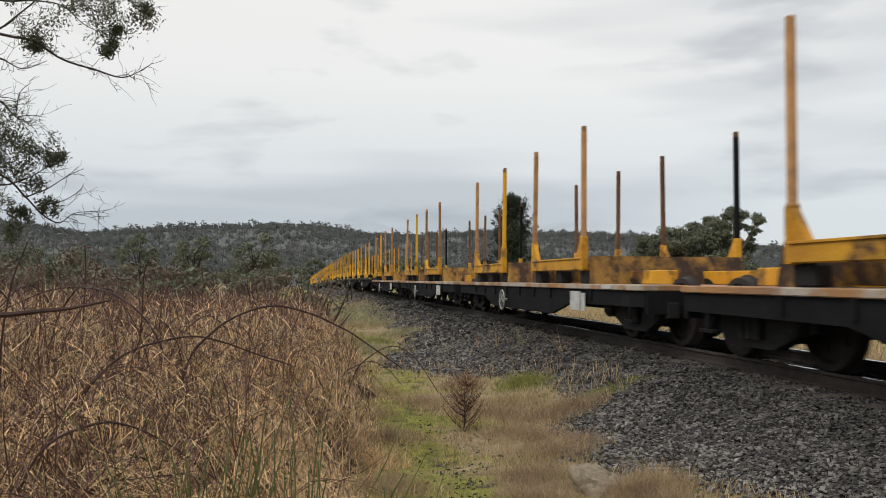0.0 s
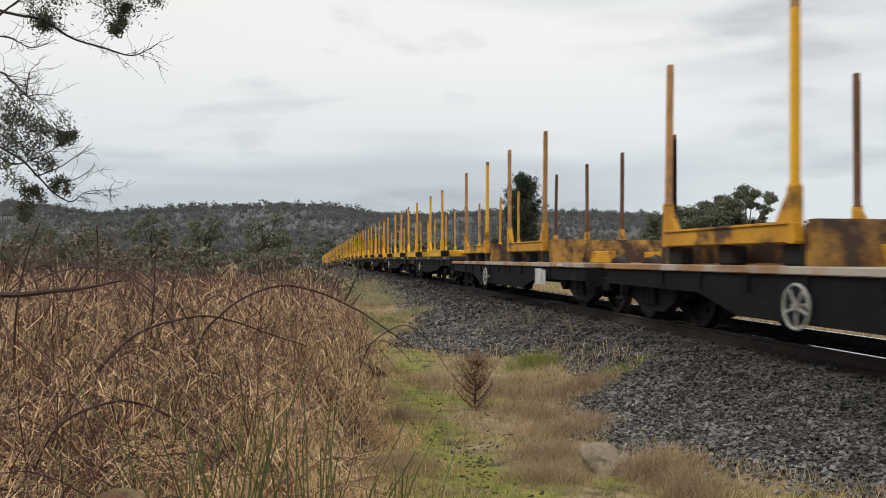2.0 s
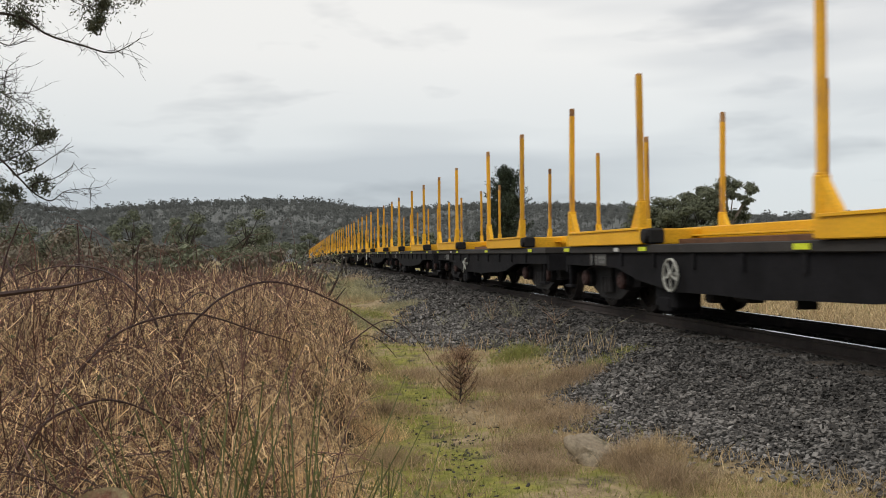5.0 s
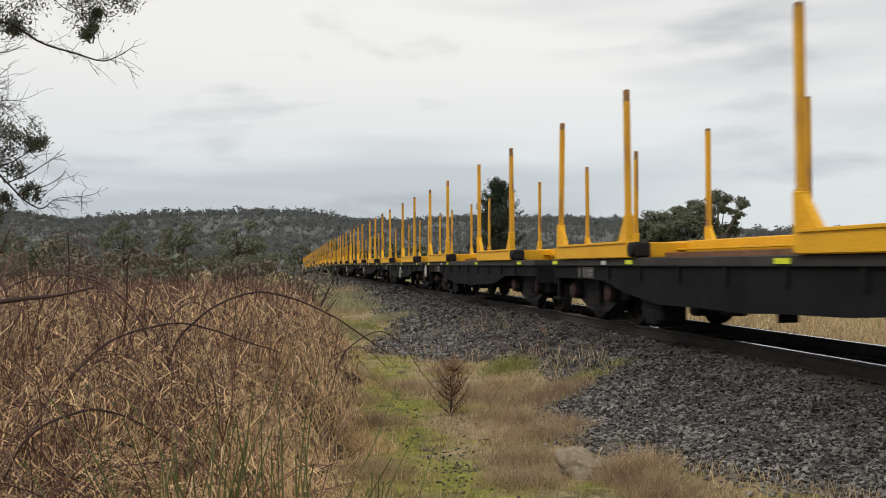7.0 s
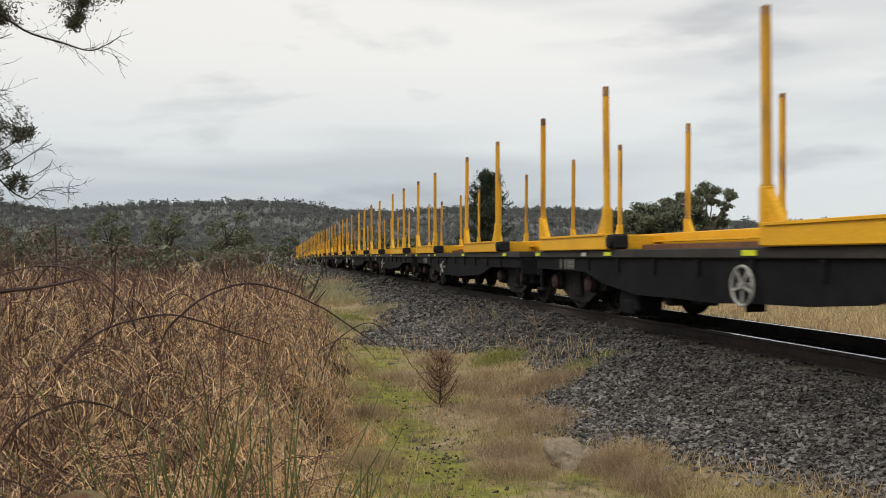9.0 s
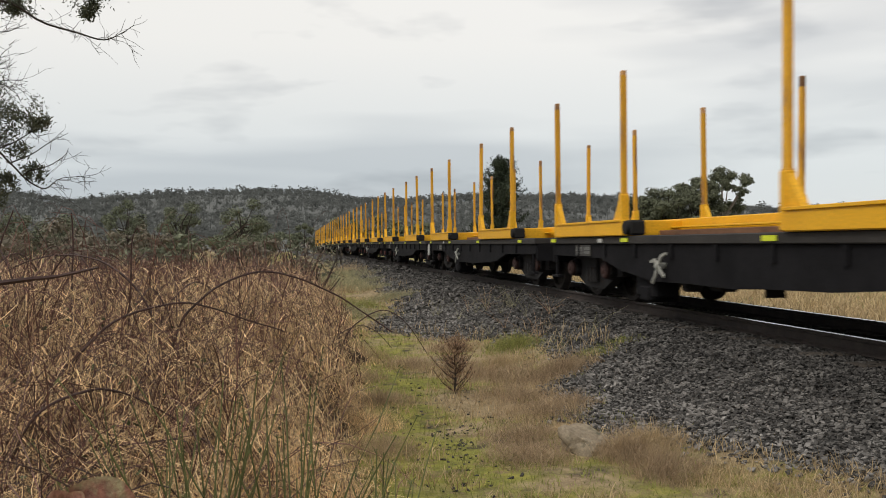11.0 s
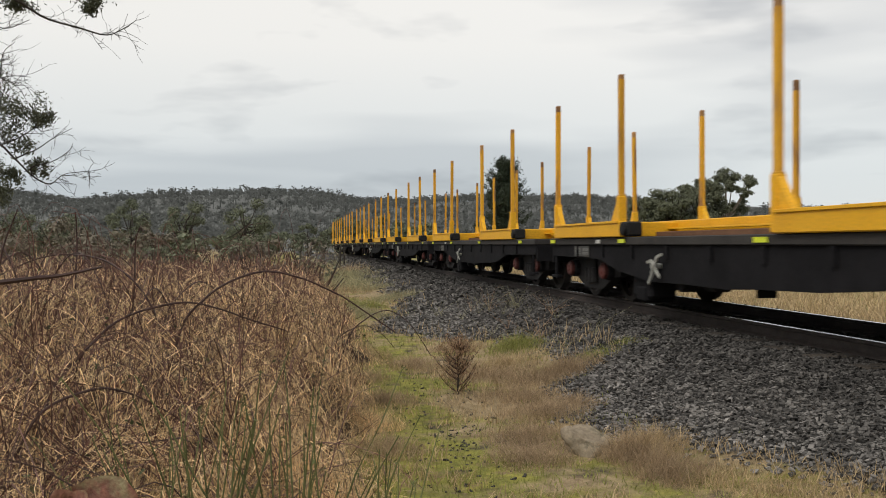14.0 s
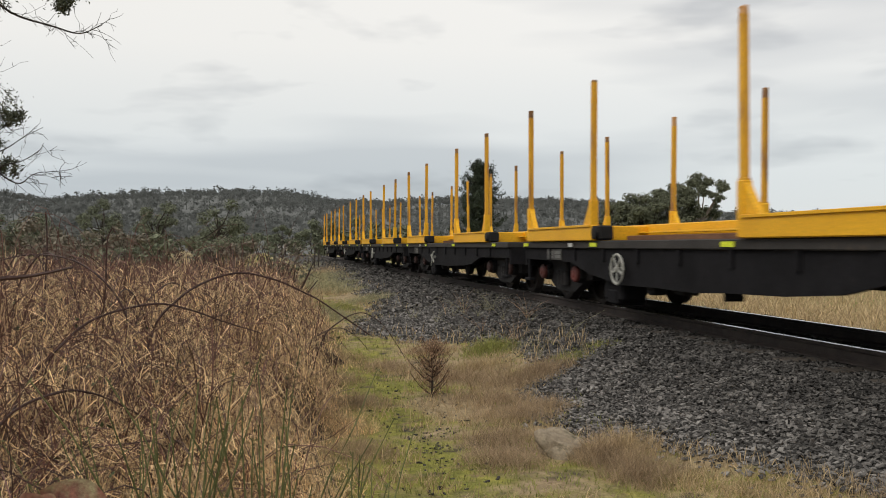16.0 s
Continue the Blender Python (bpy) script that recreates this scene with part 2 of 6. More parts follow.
def build_ground():
    xs = np.unique(np.concatenate([np.linspace(-4, 9, 100), np.linspace(-40, 60, 60), np.sign(np.linspace(-1, 1, 61)) * np.abs(np.linspace(-1, 1, 61)) ** 3 * 4000]))
    ys = np.unique(np.concatenate([np.linspace(-3, 22, 130), np.linspace(-20, 120, 80), np.sign(np.linspace(-1, 1, 61)) * np.abs(np.linspace(-1, 1, 61)) ** 3 * 4000]))
    # rows that follow the track, so that the bank is a clean shape
    gx, gy = np.meshgrid(xs, ys)
    px, py = TU.x * gy + TN.x * gx, TU.y * gy + TN.y * gx
    v = np.stack([px, py, ground_z(px, py)], -1).reshape(-1, 3)
    w, h = len(xs), len(ys)
    i = np.arange(w * h).reshape(h, w)
    f = np.stack([i[:-1, :-1], i[:-1, 1:], i[1:, 1:], i[1:, :-1]], -1).reshape(-1, 4)
    mat = bpy.data.materials.new("rough_grass_ground")
    mat.use_nodes = True
    nt = mat.node_tree
    bsdf = nt.nodes["Principled BSDF"]
    bsdf.inputs["Roughness"].default_value, bsdf.inputs["Specular IOR Level"].default_value = 0.95, 0.1
    co = nt.nodes.new("ShaderNodeTexCoord")
    mp = nt.nodes.new("ShaderNodeMapping")
    mp.inputs["Rotation"].default_value = (0, 0, -radians(TRACK_YAW))
    nt.links.new(co.outputs["Object"], mp.inputs[0])
    sep = nt.nodes.new("ShaderNodeSeparateXYZ")
    nt.links.new(mp.outputs[0], sep.inputs[0])

    def noise_tex(s, det=5.0, r=0.6):
        n = nt.nodes.new("ShaderNodeTexNoise")
        n.inputs["Scale"].default_value, n.inputs["Detail"].default_value, n.inputs["Roughness"].default_value = s, det, r
        nt.links.new(mp.outputs[0], n.inputs[0])
        return n.outputs["Fac"]

    def ramp(fac, stops):
        r = nt.nodes.new("ShaderNodeValToRGB")
        while len(r.color_ramp.elements) < len(stops):
            r.color_ramp.elements.new(0.5)
        for e, (p, c) in zip(r.color_ramp.elements, stops):
            e.position, e.color = p, (*c, 1)
        nt.links.new(fac, r.inputs[0])
        return r.outputs[0]

    def mix(fac, a, b, kind="MIX"):
        m = nt.nodes.new("ShaderNodeMix")
        m.data_type, m.blend_type = "RGBA", kind
        if isinstance(fac, float):
            m.inputs[0].default_value = fac
        else:
            nt.links.new(fac, m.inputs[0])
        nt.links.new(a, m.inputs[6])
        nt.links.new(b, m.inputs[7])
        return m.outputs[2]

    def calc(op, a, b=None, c=None):
        m = nt.nodes.new("ShaderNodeMath")
        m.operation = op
        for i, v in enumerate((a, b, c)):
            if v is None:
                continue
            if isinstance(v, (int, float)):
                m.inputs[i].default_value = v
            else:
                nt.links.new(v, m.inputs[i])
        return m.outputs[0]

    straw = ramp(noise_tex(9.0), [(0.3, (0.22, 0.17, 0.10)), (0.7, (0.42, 0.325, 0.20))])
    moss = ramp(noise_tex(7.0, 8.0, 0.7), [(0.3, (0.105, 0.11, 0.035)), (0.5, (0.24, 0.235, 0.06)), (0.7, (0.38, 0.345, 0.09))])
    soil = ramp(noise_tex(30.0), [(0.3, (0.05, 0.042, 0.033)), (0.7, (0.12, 0.10, 0.075))])
    gravel = ramp(noise_tex(40.0, 3.0), [(0.35, (0.026, 0.025, 0.024)), (0.65, (0.10, 0.097, 0.094))])
    field = ramp(noise_tex(0.25), [(0.35, (0.30, 0.235, 0.115)), (0.65, (0.20, 0.20, 0.07))])
    strip = nt.nodes.new("ShaderNodeMapRange")
    strip.interpolation_type = "SMOOTHSTEP"
    strip.inputs["From Min"].default_value, strip.inputs["From Max"].default_value = 0.9, 2.0
    strip.inputs["To Min"].default_value, strip.inputs["To Max"].default_value = 0.10, -0.05
    nt.links.new(sep.outputs[0], strip.inputs[0])
    other = nt.nodes.new("ShaderNodeMapRange")
    other.interpolation_type = "SMOOTHSTEP"
    other.inputs["From Min"].default_value, other.inputs["From Max"].default_value = -2.2, -0.6
    other.inputs["To Min"].default_value, other.inputs["To Max"].default_value = -0.16, 0.0
    nt.links.new(sep.outputs[0], other.inputs[0])
    grass = mix(ramp(calc("ADD", calc("ADD", noise_tex(1.1, 6.0), strip.outputs[0]), other.outputs[0]), [(0.44, (0, 0, 0)), (0.56, (1, 1, 1))]), straw, moss)
    grass = mix(ramp(noise_tex(2.3, 6.0), [(0.56, (0, 0, 0)), (0.66, (1, 1, 1))]), grass, soil)
    bare = ramp(noise_tex(5.5, 7.0, 0.7), [(0.54, (0, 0, 0)), (0.64, (0.8, 0.8, 0.8))])
    grass = mix(bare, grass, ramp(noise_tex(22.0), [(0.3, (0.10, 0.075, 0.05)), (0.7, (0.27, 0.19, 0.125))]))
    # ballast over the bank, with a ragged edge
    cover = nt.nodes.new("ShaderNodeAttribute")
    cover.attribute_name = "gravel_cover"
    on_bank = ramp(calc("ADD", cover.outputs["Fac"], calc("MULTIPLY", calc("SUBTRACT", noise_tex(4.0), 0.5), 0.8)), [(0.42, (0, 0, 0)), (0.62, (1, 1, 1))])
    far_side = ramp(calc("MULTIPLY", calc("SUBTRACT", sep.outputs[0], 8.0), 0.3), [(0.2, (0, 0, 0)), (0.9, (1, 1, 1))])
    col = mix(far_side, grass, field)
    col = mix(on_bank, col, gravel)
    col = mix(0.7, col, ramp(noise_tex(70.0, 2.0), [(0.3, (0.7, 0.7, 0.7)), (0.7, (1.2, 1.2, 1.2))]), "MULTIPLY")
    nt.links.new(col, bsdf.inputs["Base Color"])
    bp = nt.nodes.new("ShaderNodeBump")
    bp.inputs["Strength"].default_value, bp.inputs["Distance"].default_value = 0.7, 0.03
    nt.links.new(noise_tex(45.0), bp.inputs["Height"])
    nt.links.new(bp.outputs[0], bsdf.inputs["Normal"])
    ob = from_arrays("ground", v, f, mat)
    d, q = dq(px, py)
    cover = smooth((q - ballast_edge(d) + 0.25) / 0.5) * smooth((8.9 - q) / 0.5)
    ob.data.attributes.new("gravel_cover", "FLOAT", "POINT").data.foreach_set("value", cover.astype(np.float32).ravel())
    for p in ob.data.polygons:
        p.use_smooth = True
    return tagged(ob, "rough mossy grass and dry straw beside a gravel bank", "ground", kind="structure")


def stone_mesh(rng, centres, sizes):
    """Loose angular stones: squashed blocks with jittered corners."""
    base = np.array([(-1, -1, -1), (1, -1, -1), (1, 1, -1), (-1, 1, -1), (-1, -1, 1), (1, -1, 1), (1, 1, 1), (-1, 1, 1)], float) * 0.62
    face = np.array([(0, 3, 2), (0, 2, 1), (4, 5, 6), (4, 6, 7), (0, 1, 5), (0, 5, 4), (1, 2, 6), (1, 6, 5), (2, 3, 7), (2, 7, 6), (3, 0, 4), (3, 4, 7)])
    n = len(centres)
    v = base[None] * rng.uniform(0.5, 1.45, (n, 8, 3)) * rng.uniform((0.8, 0.5, 0.22), (1.7, 1.1, 0.6), (n, 3))[:, None]
    a, b = rng.uniform(0, 6.28, n), rng.normal(0, 0.42, n)
    ca, sa, cb, sb = np.cos(a)[:, None], np.sin(a)[:, None], np.cos(b)[:, None], np.sin(b)[:, None]
    x, y, z = v[..., 0], v[..., 1], v[..., 2]
    x, z = x * cb + z * sb, -x * sb + z * cb
    x, y = x * ca - y * sa, x * sa + y * ca
    v = np.stack([x, y, z], -1) * sizes[:, None, None] + centres[:, None]
    f = face[None] + (np.arange(n) * 8)[:, None, None]
    return v.reshape(-1, 3), f.reshape(-1, 3)


def build_ballast():
    rng = np.random.default_rng(5)
    spans = [(2.0, 7.0, 30000, 0.0150), (7.0, 10.0, 13000, 0.0180), (10.0, 16.0, 13500, 0.0215), (16.0, 28.0, 7500, 0.035), (28.0, 60.0, 5000, 0.055)]
    cs, ss = [], []
    for d0, d1, n, size in spans:
        d = rng.uniform(d0, d1, n * 2)
        q = np.where(rng.random(n * 2) < 0.86, rng.uniform(1.2, 5.4, n * 2), rng.uniform(5.4, 8.6, n * 2))
        left = ballast_edge(d) + 0.13 * rng.normal(size=n * 2)
        keep = q > left
        d, q = d[keep], q[keep]
        p = d[:, None] * np.array(TU)[None] + q[:, None] * np.array(TN)[None]
        s = size * rng.uniform(0.5, 1.5, len(d))
        p[:, 2] = ground_z(p[:, 0], p[:, 1]) + s * rng.uniform(-0.1, 1.0, len(s))
        cs.append(p)
        ss.append(s)
    v, f = stone_mesh(rng, np.concatenate(cs), np.concatenate(ss))
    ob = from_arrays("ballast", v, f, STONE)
    return tagged(ob, "loose grey crushed stone ballast under the track", "ballast", kind="stuff")


def build_track():
    """Two rails and their sleepers, in lengths that follow the fall of the line."""
    ds = [-204 + 6 * i for i in range(83)]
    prof = [(-0.062, -0.14), (0.062, -0.14), (0.062, -0.128), (0.012, -0.11), (0.012, -0.04), (0.034, -0.03), (0.034, -0.004), (0.028, 0.0),
            (-0.028, 0.0), (-0.034, -0.004), (-0.034, -0.03), (-0.012, -0.04), (-0.012, -0.11), (-0.062, -0.128)]
    for q in (CENTRE_Q - GAUGE / 2 - 0.034, CENTRE_Q + GAUGE / 2 + 0.034):
        bm = bmnew()
        last = None
        for d in ds:
            ring = [bm.verts.new(at_track(d, q + a, RAIL_Z + b)) for a, b in prof]
            if last:
                for i in range(len(prof)):
                    j = (i + 1) % len(prof)
                    bm.faces.new((last[i], last[j], ring[j], ring[i]))
            last = ring
        bmesh.ops.recalc_face_normals(bm, faces=bm.faces)
        rail = part("rail", bm, RAIL_SIDE)
        rail.data.materials.append(TREAD)
        for p in rail.data.polygons:
            if p.normal.z > 0.9 and p.center.z > RAIL_Z - fall(p.center.y) - 0.03:
                p.material_index = 1
        tagged(rail, "steel railway rail with a polished running head", "rail", "rails of the track", "structure")
    bm = bmnew()
    box(bm, -0.115, 0.115, -1.0, 1.0, -0.13, 0.0, 0.012)
    sleeper = part("sleeper", bm, TIMBER)
    tagged(sleeper, "weathered dark timber sleeper bedded in ballast", "sleeper", "sleepers of the track", "structure")
    first = True
    for i in range(130):
        d = -2 + 0.62 * i
        m = Matrix.Translation(at_track(d, CENTRE_Q, RAIL_Z - 0.142)) @ pose(0, 0, 0, 0, 0, 90 + TRACK_YAW + random.uniform(-1, 1))
        if first:
            sleeper.matrix_basis, first = m, False
        else:
            copy_thing(sleeper, m)


build_ground()
build_ballast()
build_track()

# ---- the train: flat wagons with log stanchions; local x runs along the track, away from the camera, +y is its near side ----
HALF = 1.20  # half the distance between the stanchion planes


def stanchion(parent, x, side, base, top, mat_low, mat_tube, mat_top, lean=0.0, into=1, gusset=0.30, split=0.95):
    """A steel tube in a socket with a triangular gusset on its inner side; the tube's tip is bare and rusty."""
    y = side * HALF
    foot = base + 0.50
    cut = foot + (top - foot) * split
    bm = bmnew()
    box(bm, x - 0.05, x + 0.05, y - 0.05, y + 0.05, base, foot, 0.008)
    prism(bm, [(x + into * 0.04, base + 0.19), (x + into * (0.04 + gusset * 0.75), base + 0.19), (x + into * 0.04, base + 0.19 + gusset)], y - 0.035, y + 0.035)
    ob = part("socket", bm, mat_low, parent)
    bm = bmnew()
    box(bm, x - 0.034, x + 0.034, y - 0.034, y + 0.034, foot - 0.05, cut, 0.006)
    box(bm, x - 0.042, x + 0.042, y - 0.042, y + 0.042, foot - 0.002, foot + 0.02, 0.004)
    tube = part("stanchion", bm, mat_tube, ob)
    bm = bmnew()
    box(bm, x - 0.032, x + 0.032, y - 0.032, y + 0.032, cut - 0.01, top, 0.006)
    part("tip", bm, mat_top, ob, "rust brown tip")
    if lean:
        ob.matrix_basis = Matrix.Translation((x, y, base)) @ pose(0, 0, 0, 0, lean, 0) @ Matrix.Translation((-x, -y, -base))
    return ob


def wheelset(parent, x):
    bm = bmnew()
    for s in (-1, 1):
        o = s * (GAUGE / 2)
        rings = [(o - s * 0.035, 0.42), (o - s * 0.015, 0.455), (o, 0.43), (o + s * 0.09, 0.42), (o + s * 0.095, 0.36), (o + s * 0.05, 0.33), (o + s * 0.05, 0.15), (o + s * 0.10, 0.12)]
        lathe(bm, rings, "y", 24)
        for k in range(5):
            a = 2 * math.pi * k / 5
            lathe_at = Matrix.Translation((0.25 * math.cos(a), o + s * 0.055, 0.25 * math.sin(a)))
            r = bmesh.ops.create_cube(bm, size=0.05)
            for v in r["verts"]:
                v.co = lathe_at @ v.co
    lathe(bm, [(-0.8, 0.065), (0.8, 0.065)], "y", 12)
    ob = part("wheelset", bm, WHEEL, parent)
    ob.matrix_basis = pose(x, 0, 0.43)
    return ob


def bogie(parent, x, cap=None, half=0.8):
    b = bmnew()
    box(b, x - 0.16, x + 0.16, -0.95, 0.95, 0.44, 0.66, 0.02)
    bog = part("bogie", b, BOGIE, parent, "grimy three-piece bogie")
    for s in (-1, 1):
        b = bmnew()
        y0, y1 = s * 0.76, s * 0.90
        prism(b, [(x - 1.05, 0.36), (x - 1.05, 0.54), (x - 0.75, 0.60), (x - 0.45, 0.66), (x + 0.45, 0.66), (x + 0.75, 0.60), (x + 1.05, 0.54),
                  (x + 1.05, 0.36), (x + 0.80, 0.34), (x + 0.45, 0.20), (x + 0.36, 0.16), (x - 0.36, 0.16), (x - 0.45, 0.20), (x - 0.80, 0.34)], y0, y1)
        part("side_frame", b, BOGIE, bog)
        for e in (-half, half):
            b = bmnew()
            lathe(b, [(s * 0.88, 0.13), (s * 0.97, 0.13), (s * 1.0, 0.09)], "y", 14)
            bmesh.ops.translate(b, verts=b.verts, vec=(x + e, 0, 0.43))
            hub = part("axle_box", b, BOGIE, bog)
            if cap:
                b = bmnew()
                lathe(b, [(s * 0.99, 0.115), (s * 1.03, 0.115), (s * 1.05, 0.09), (s * 1.05, 0.05), (s * 1.065, 0.04)], "y", 16)
                bmesh.ops.translate(b, verts=b.verts, vec=(x + e, 0, 0.43))
                part("bearing_cap", b, cap, hub, "rusty bearing cap")
            b = bmnew()
            k = -1 if e > 0 else 1
            box(b, x + e + k * 0.44, x + e + k * 0.50, s * 0.50, s * 0.66, 0.22, 0.52, 0.015)
            box(b, x + e + k * 0.50, x + e + k * 0.54, s * 0.54, s * 0.58, 0.40, 0.75, 0.008)
            part("brake_shoe", b, BOGIE, bog)
        b = bmnew()
        for e in (-0.14, 0, 0.14):
            n = len(b.verts)
            lathe(b, [(0.25, 0.055), (0.46, 0.055)], "z", 10)
            b.verts.ensure_lookup_table()
            bmesh.ops.translate(b, verts=b.verts[n:], vec=(x + e, s * 0.93, 0))
        part("spring_nest", b, BOGIE, bog)
    return bog


def underframe(w, half_len, top, deck_mat, deck_h, trussed, back=0.0):
    b = bmnew()
    box(b, back - half_len, back + half_len, -1.20, 1.20, top - deck_h, top, 0.01)
    part("deck", b, deck_mat, w)
    for s in (-1, 1):
        b = bmnew()
        lo = top - deck_h
        if trussed:
            line = [(-half_len + 0.05, lo), (-half_len + 0.05, lo - 0.17), (-3.2, lo - 0.19), (-2.5, lo - 0.33), (-1.8, lo - 0.38), (-0.9, lo - 0.40), (-0.3, lo - 0.43),
                    (0.6, lo - 0.42), (1.5, lo - 0.43), (2.5, lo - 0.33), (3.2, lo - 0.19), (half_len - 0.05, lo - 0.17), (half_len - 0.05, lo)]
        else:
            line = [(-half_len + 0.05, lo), (-half_len + 0.05, lo - 0.20), (-3.0, lo - 0.22), (-2.0, lo - 0.42), (2.2, lo - 0.42), (3.1, lo - 0.22),
                    (half_len - 0.05, lo - 0.20), (half_len - 0.05, lo)]
        prism(b, [(x + back, z) for x, z in line], s * 1.10, s * 1.16)
        part("sole_bar", b, BLACK, w)
        for k in range(9):
            xr = back - 4.0 + k
            b = bmnew()
            box(b, xr - 0.03, xr + 0.03, s * 1.16, s * 1.19, lo - 0.165, lo - 0.004)
            part("rib", b, BLACK, w)
    b = bmnew()
    box(b, back - half_len, back + half_len, -0.20, 0.20, top - deck_h - 0.34, top - deck_h - 0.002)
    part("centre_sill", b, BLACK, w)
    for s in (-1, 1):
        b = bmnew()
        box(b, back + s * half_len, back + s * (half_len + 0.43), -0.10, 0.10, 0.42, 0.60, 0.02)
        box(b, back + s * (half_len + 0.34), back + s * (half_len + 0.432), -0.17, 0.13, 0.40, 0.62, 0.02)
        part("coupler", b, BOGIE, w)
        b = bmnew()
        box(b, back + s * (half_len - 0.06), back + s * (half_len + 0.01), -1.15, 1.15, top - deck_h - 0.28, top - deck_h - 0.003)
        part("headstock", b, BLACK, w)


def handbrake(w, x, z, r, y=1.25):
    b = bmnew()
    for i in range(24):
        a0, a1 = 2 * math.pi * i / 24, 2 * math.pi * (i + 1) / 24
        for j in range(6):
            c0, c1 = 2 * math.pi * j / 6, 2 * math.pi * (j + 1) / 6
            q = [Vector(((r + 0.014 * math.cos(c)) * math.cos(a), 0.014 * math.sin(c), (r + 0.014 * math.cos(c)) * math.sin(a))) for a, c in ((a0, c0), (a1, c0), (a1, c1), (a0, c1))]
            b.faces.new([b.verts.new(p) for p in q])
    bmesh.ops.remove_doubles(b, verts=b.verts, dist=1e-4)
    for k in range(5):
        rr = bmesh.ops.create_cube(b, size=1.0)
        turn = Matrix.Rotation(2 * math.pi * k / 5 + 0.3, 4, "Y")
        for v in rr["verts"]:
            v.co = turn @ Vector((r / 2 + v.co.x * r, v.co.y * 0.012, v.co.z * 0.022))
    lathe(b, [(-0.12, 0.03), (0.03, 0.03)], "y", 10)
    bmesh.ops.translate(b, verts=b.verts, vec=(x, y, z))
    part("handbrake_wheel", b, GREY_WHEEL, w, "grey spoked handbrake wheel")


def lever(w, x, z, y=1.24):
    """A pale brake handle: four bent arms on a spindle."""
    b = bmnew()
    lathe(b, [(-0.12, 0.035), (0.03, 0.035)], "y", 10)
    bmesh.ops.translate(b, verts=b.verts, vec=(x, y, z))
    hub = part("brake_handle", b, GREY_WHEEL, w, "pale brake handle with four bent arms")
    for turn, long, bend in ((35, 0.20, -50), (130, 0.25, 35), (222, 0.19, -10), (300, 0.24, 12)):
        p = Vector((math.cos(radians(turn)), math.sin(radians(turn)))) * long * 0.55
        e = p + Vector((math.cos(radians(turn + bend)), math.sin(radians(turn + bend)))) * long * 0.5
        n0, n1 = Vector((-p.y, p.x)).normalized() * 0.020, Vector((p.y - e.y, e.x - p.x)).normalized() * 0.014
        b = bmnew()
        prism(b, [(x + c.x, z + c.y) for c in (-n0, p - n0, e - n1, e + n1, p + n0, n0)], y - 0.008, y + 0.012)
        part("arm", b, GREY_WHEEL, hub)


def plate(w, name, x0, x1, z0, z1, mat, y=1.205, label=""):
    b = bmnew()
    box(b, x0, x1, y, y + 0.012, z0, z1)
    return part(name, b, mat, w, label)


def data_panel(w, x, z, wide=0.5, high=0.13, y=1.205):
    """A grimy plate with two blocks of pale lettering that cannot be read."""
    p = plate(w, "data_panel", x - wide / 2, x + wide / 2, z - high / 2, z + high / 2, PANEL, y, "grimy dark panel with pale lettering")
    for left, right, rows in ((-0.46, -0.06, 2), (0.06, 0.44, 3)):
        for k in range(rows):
            zz = z + high * (0.36 - 0.72 * (k + 0.5) / rows)
            at = left
            while at < right - 0.05:
                long = random.uniform(0.05, 0.14)
                b = bmnew()
                box(b, x + wide * at, x + wide * min(at + long, right), y + 0.012, y + 0.015, zz - high * 0.20 / rows * 1.4, zz + high * 0.20 / rows * 1.4)
                part("lettering", b, FADED, p, "faded lettering bar")
                at += long + 0.03


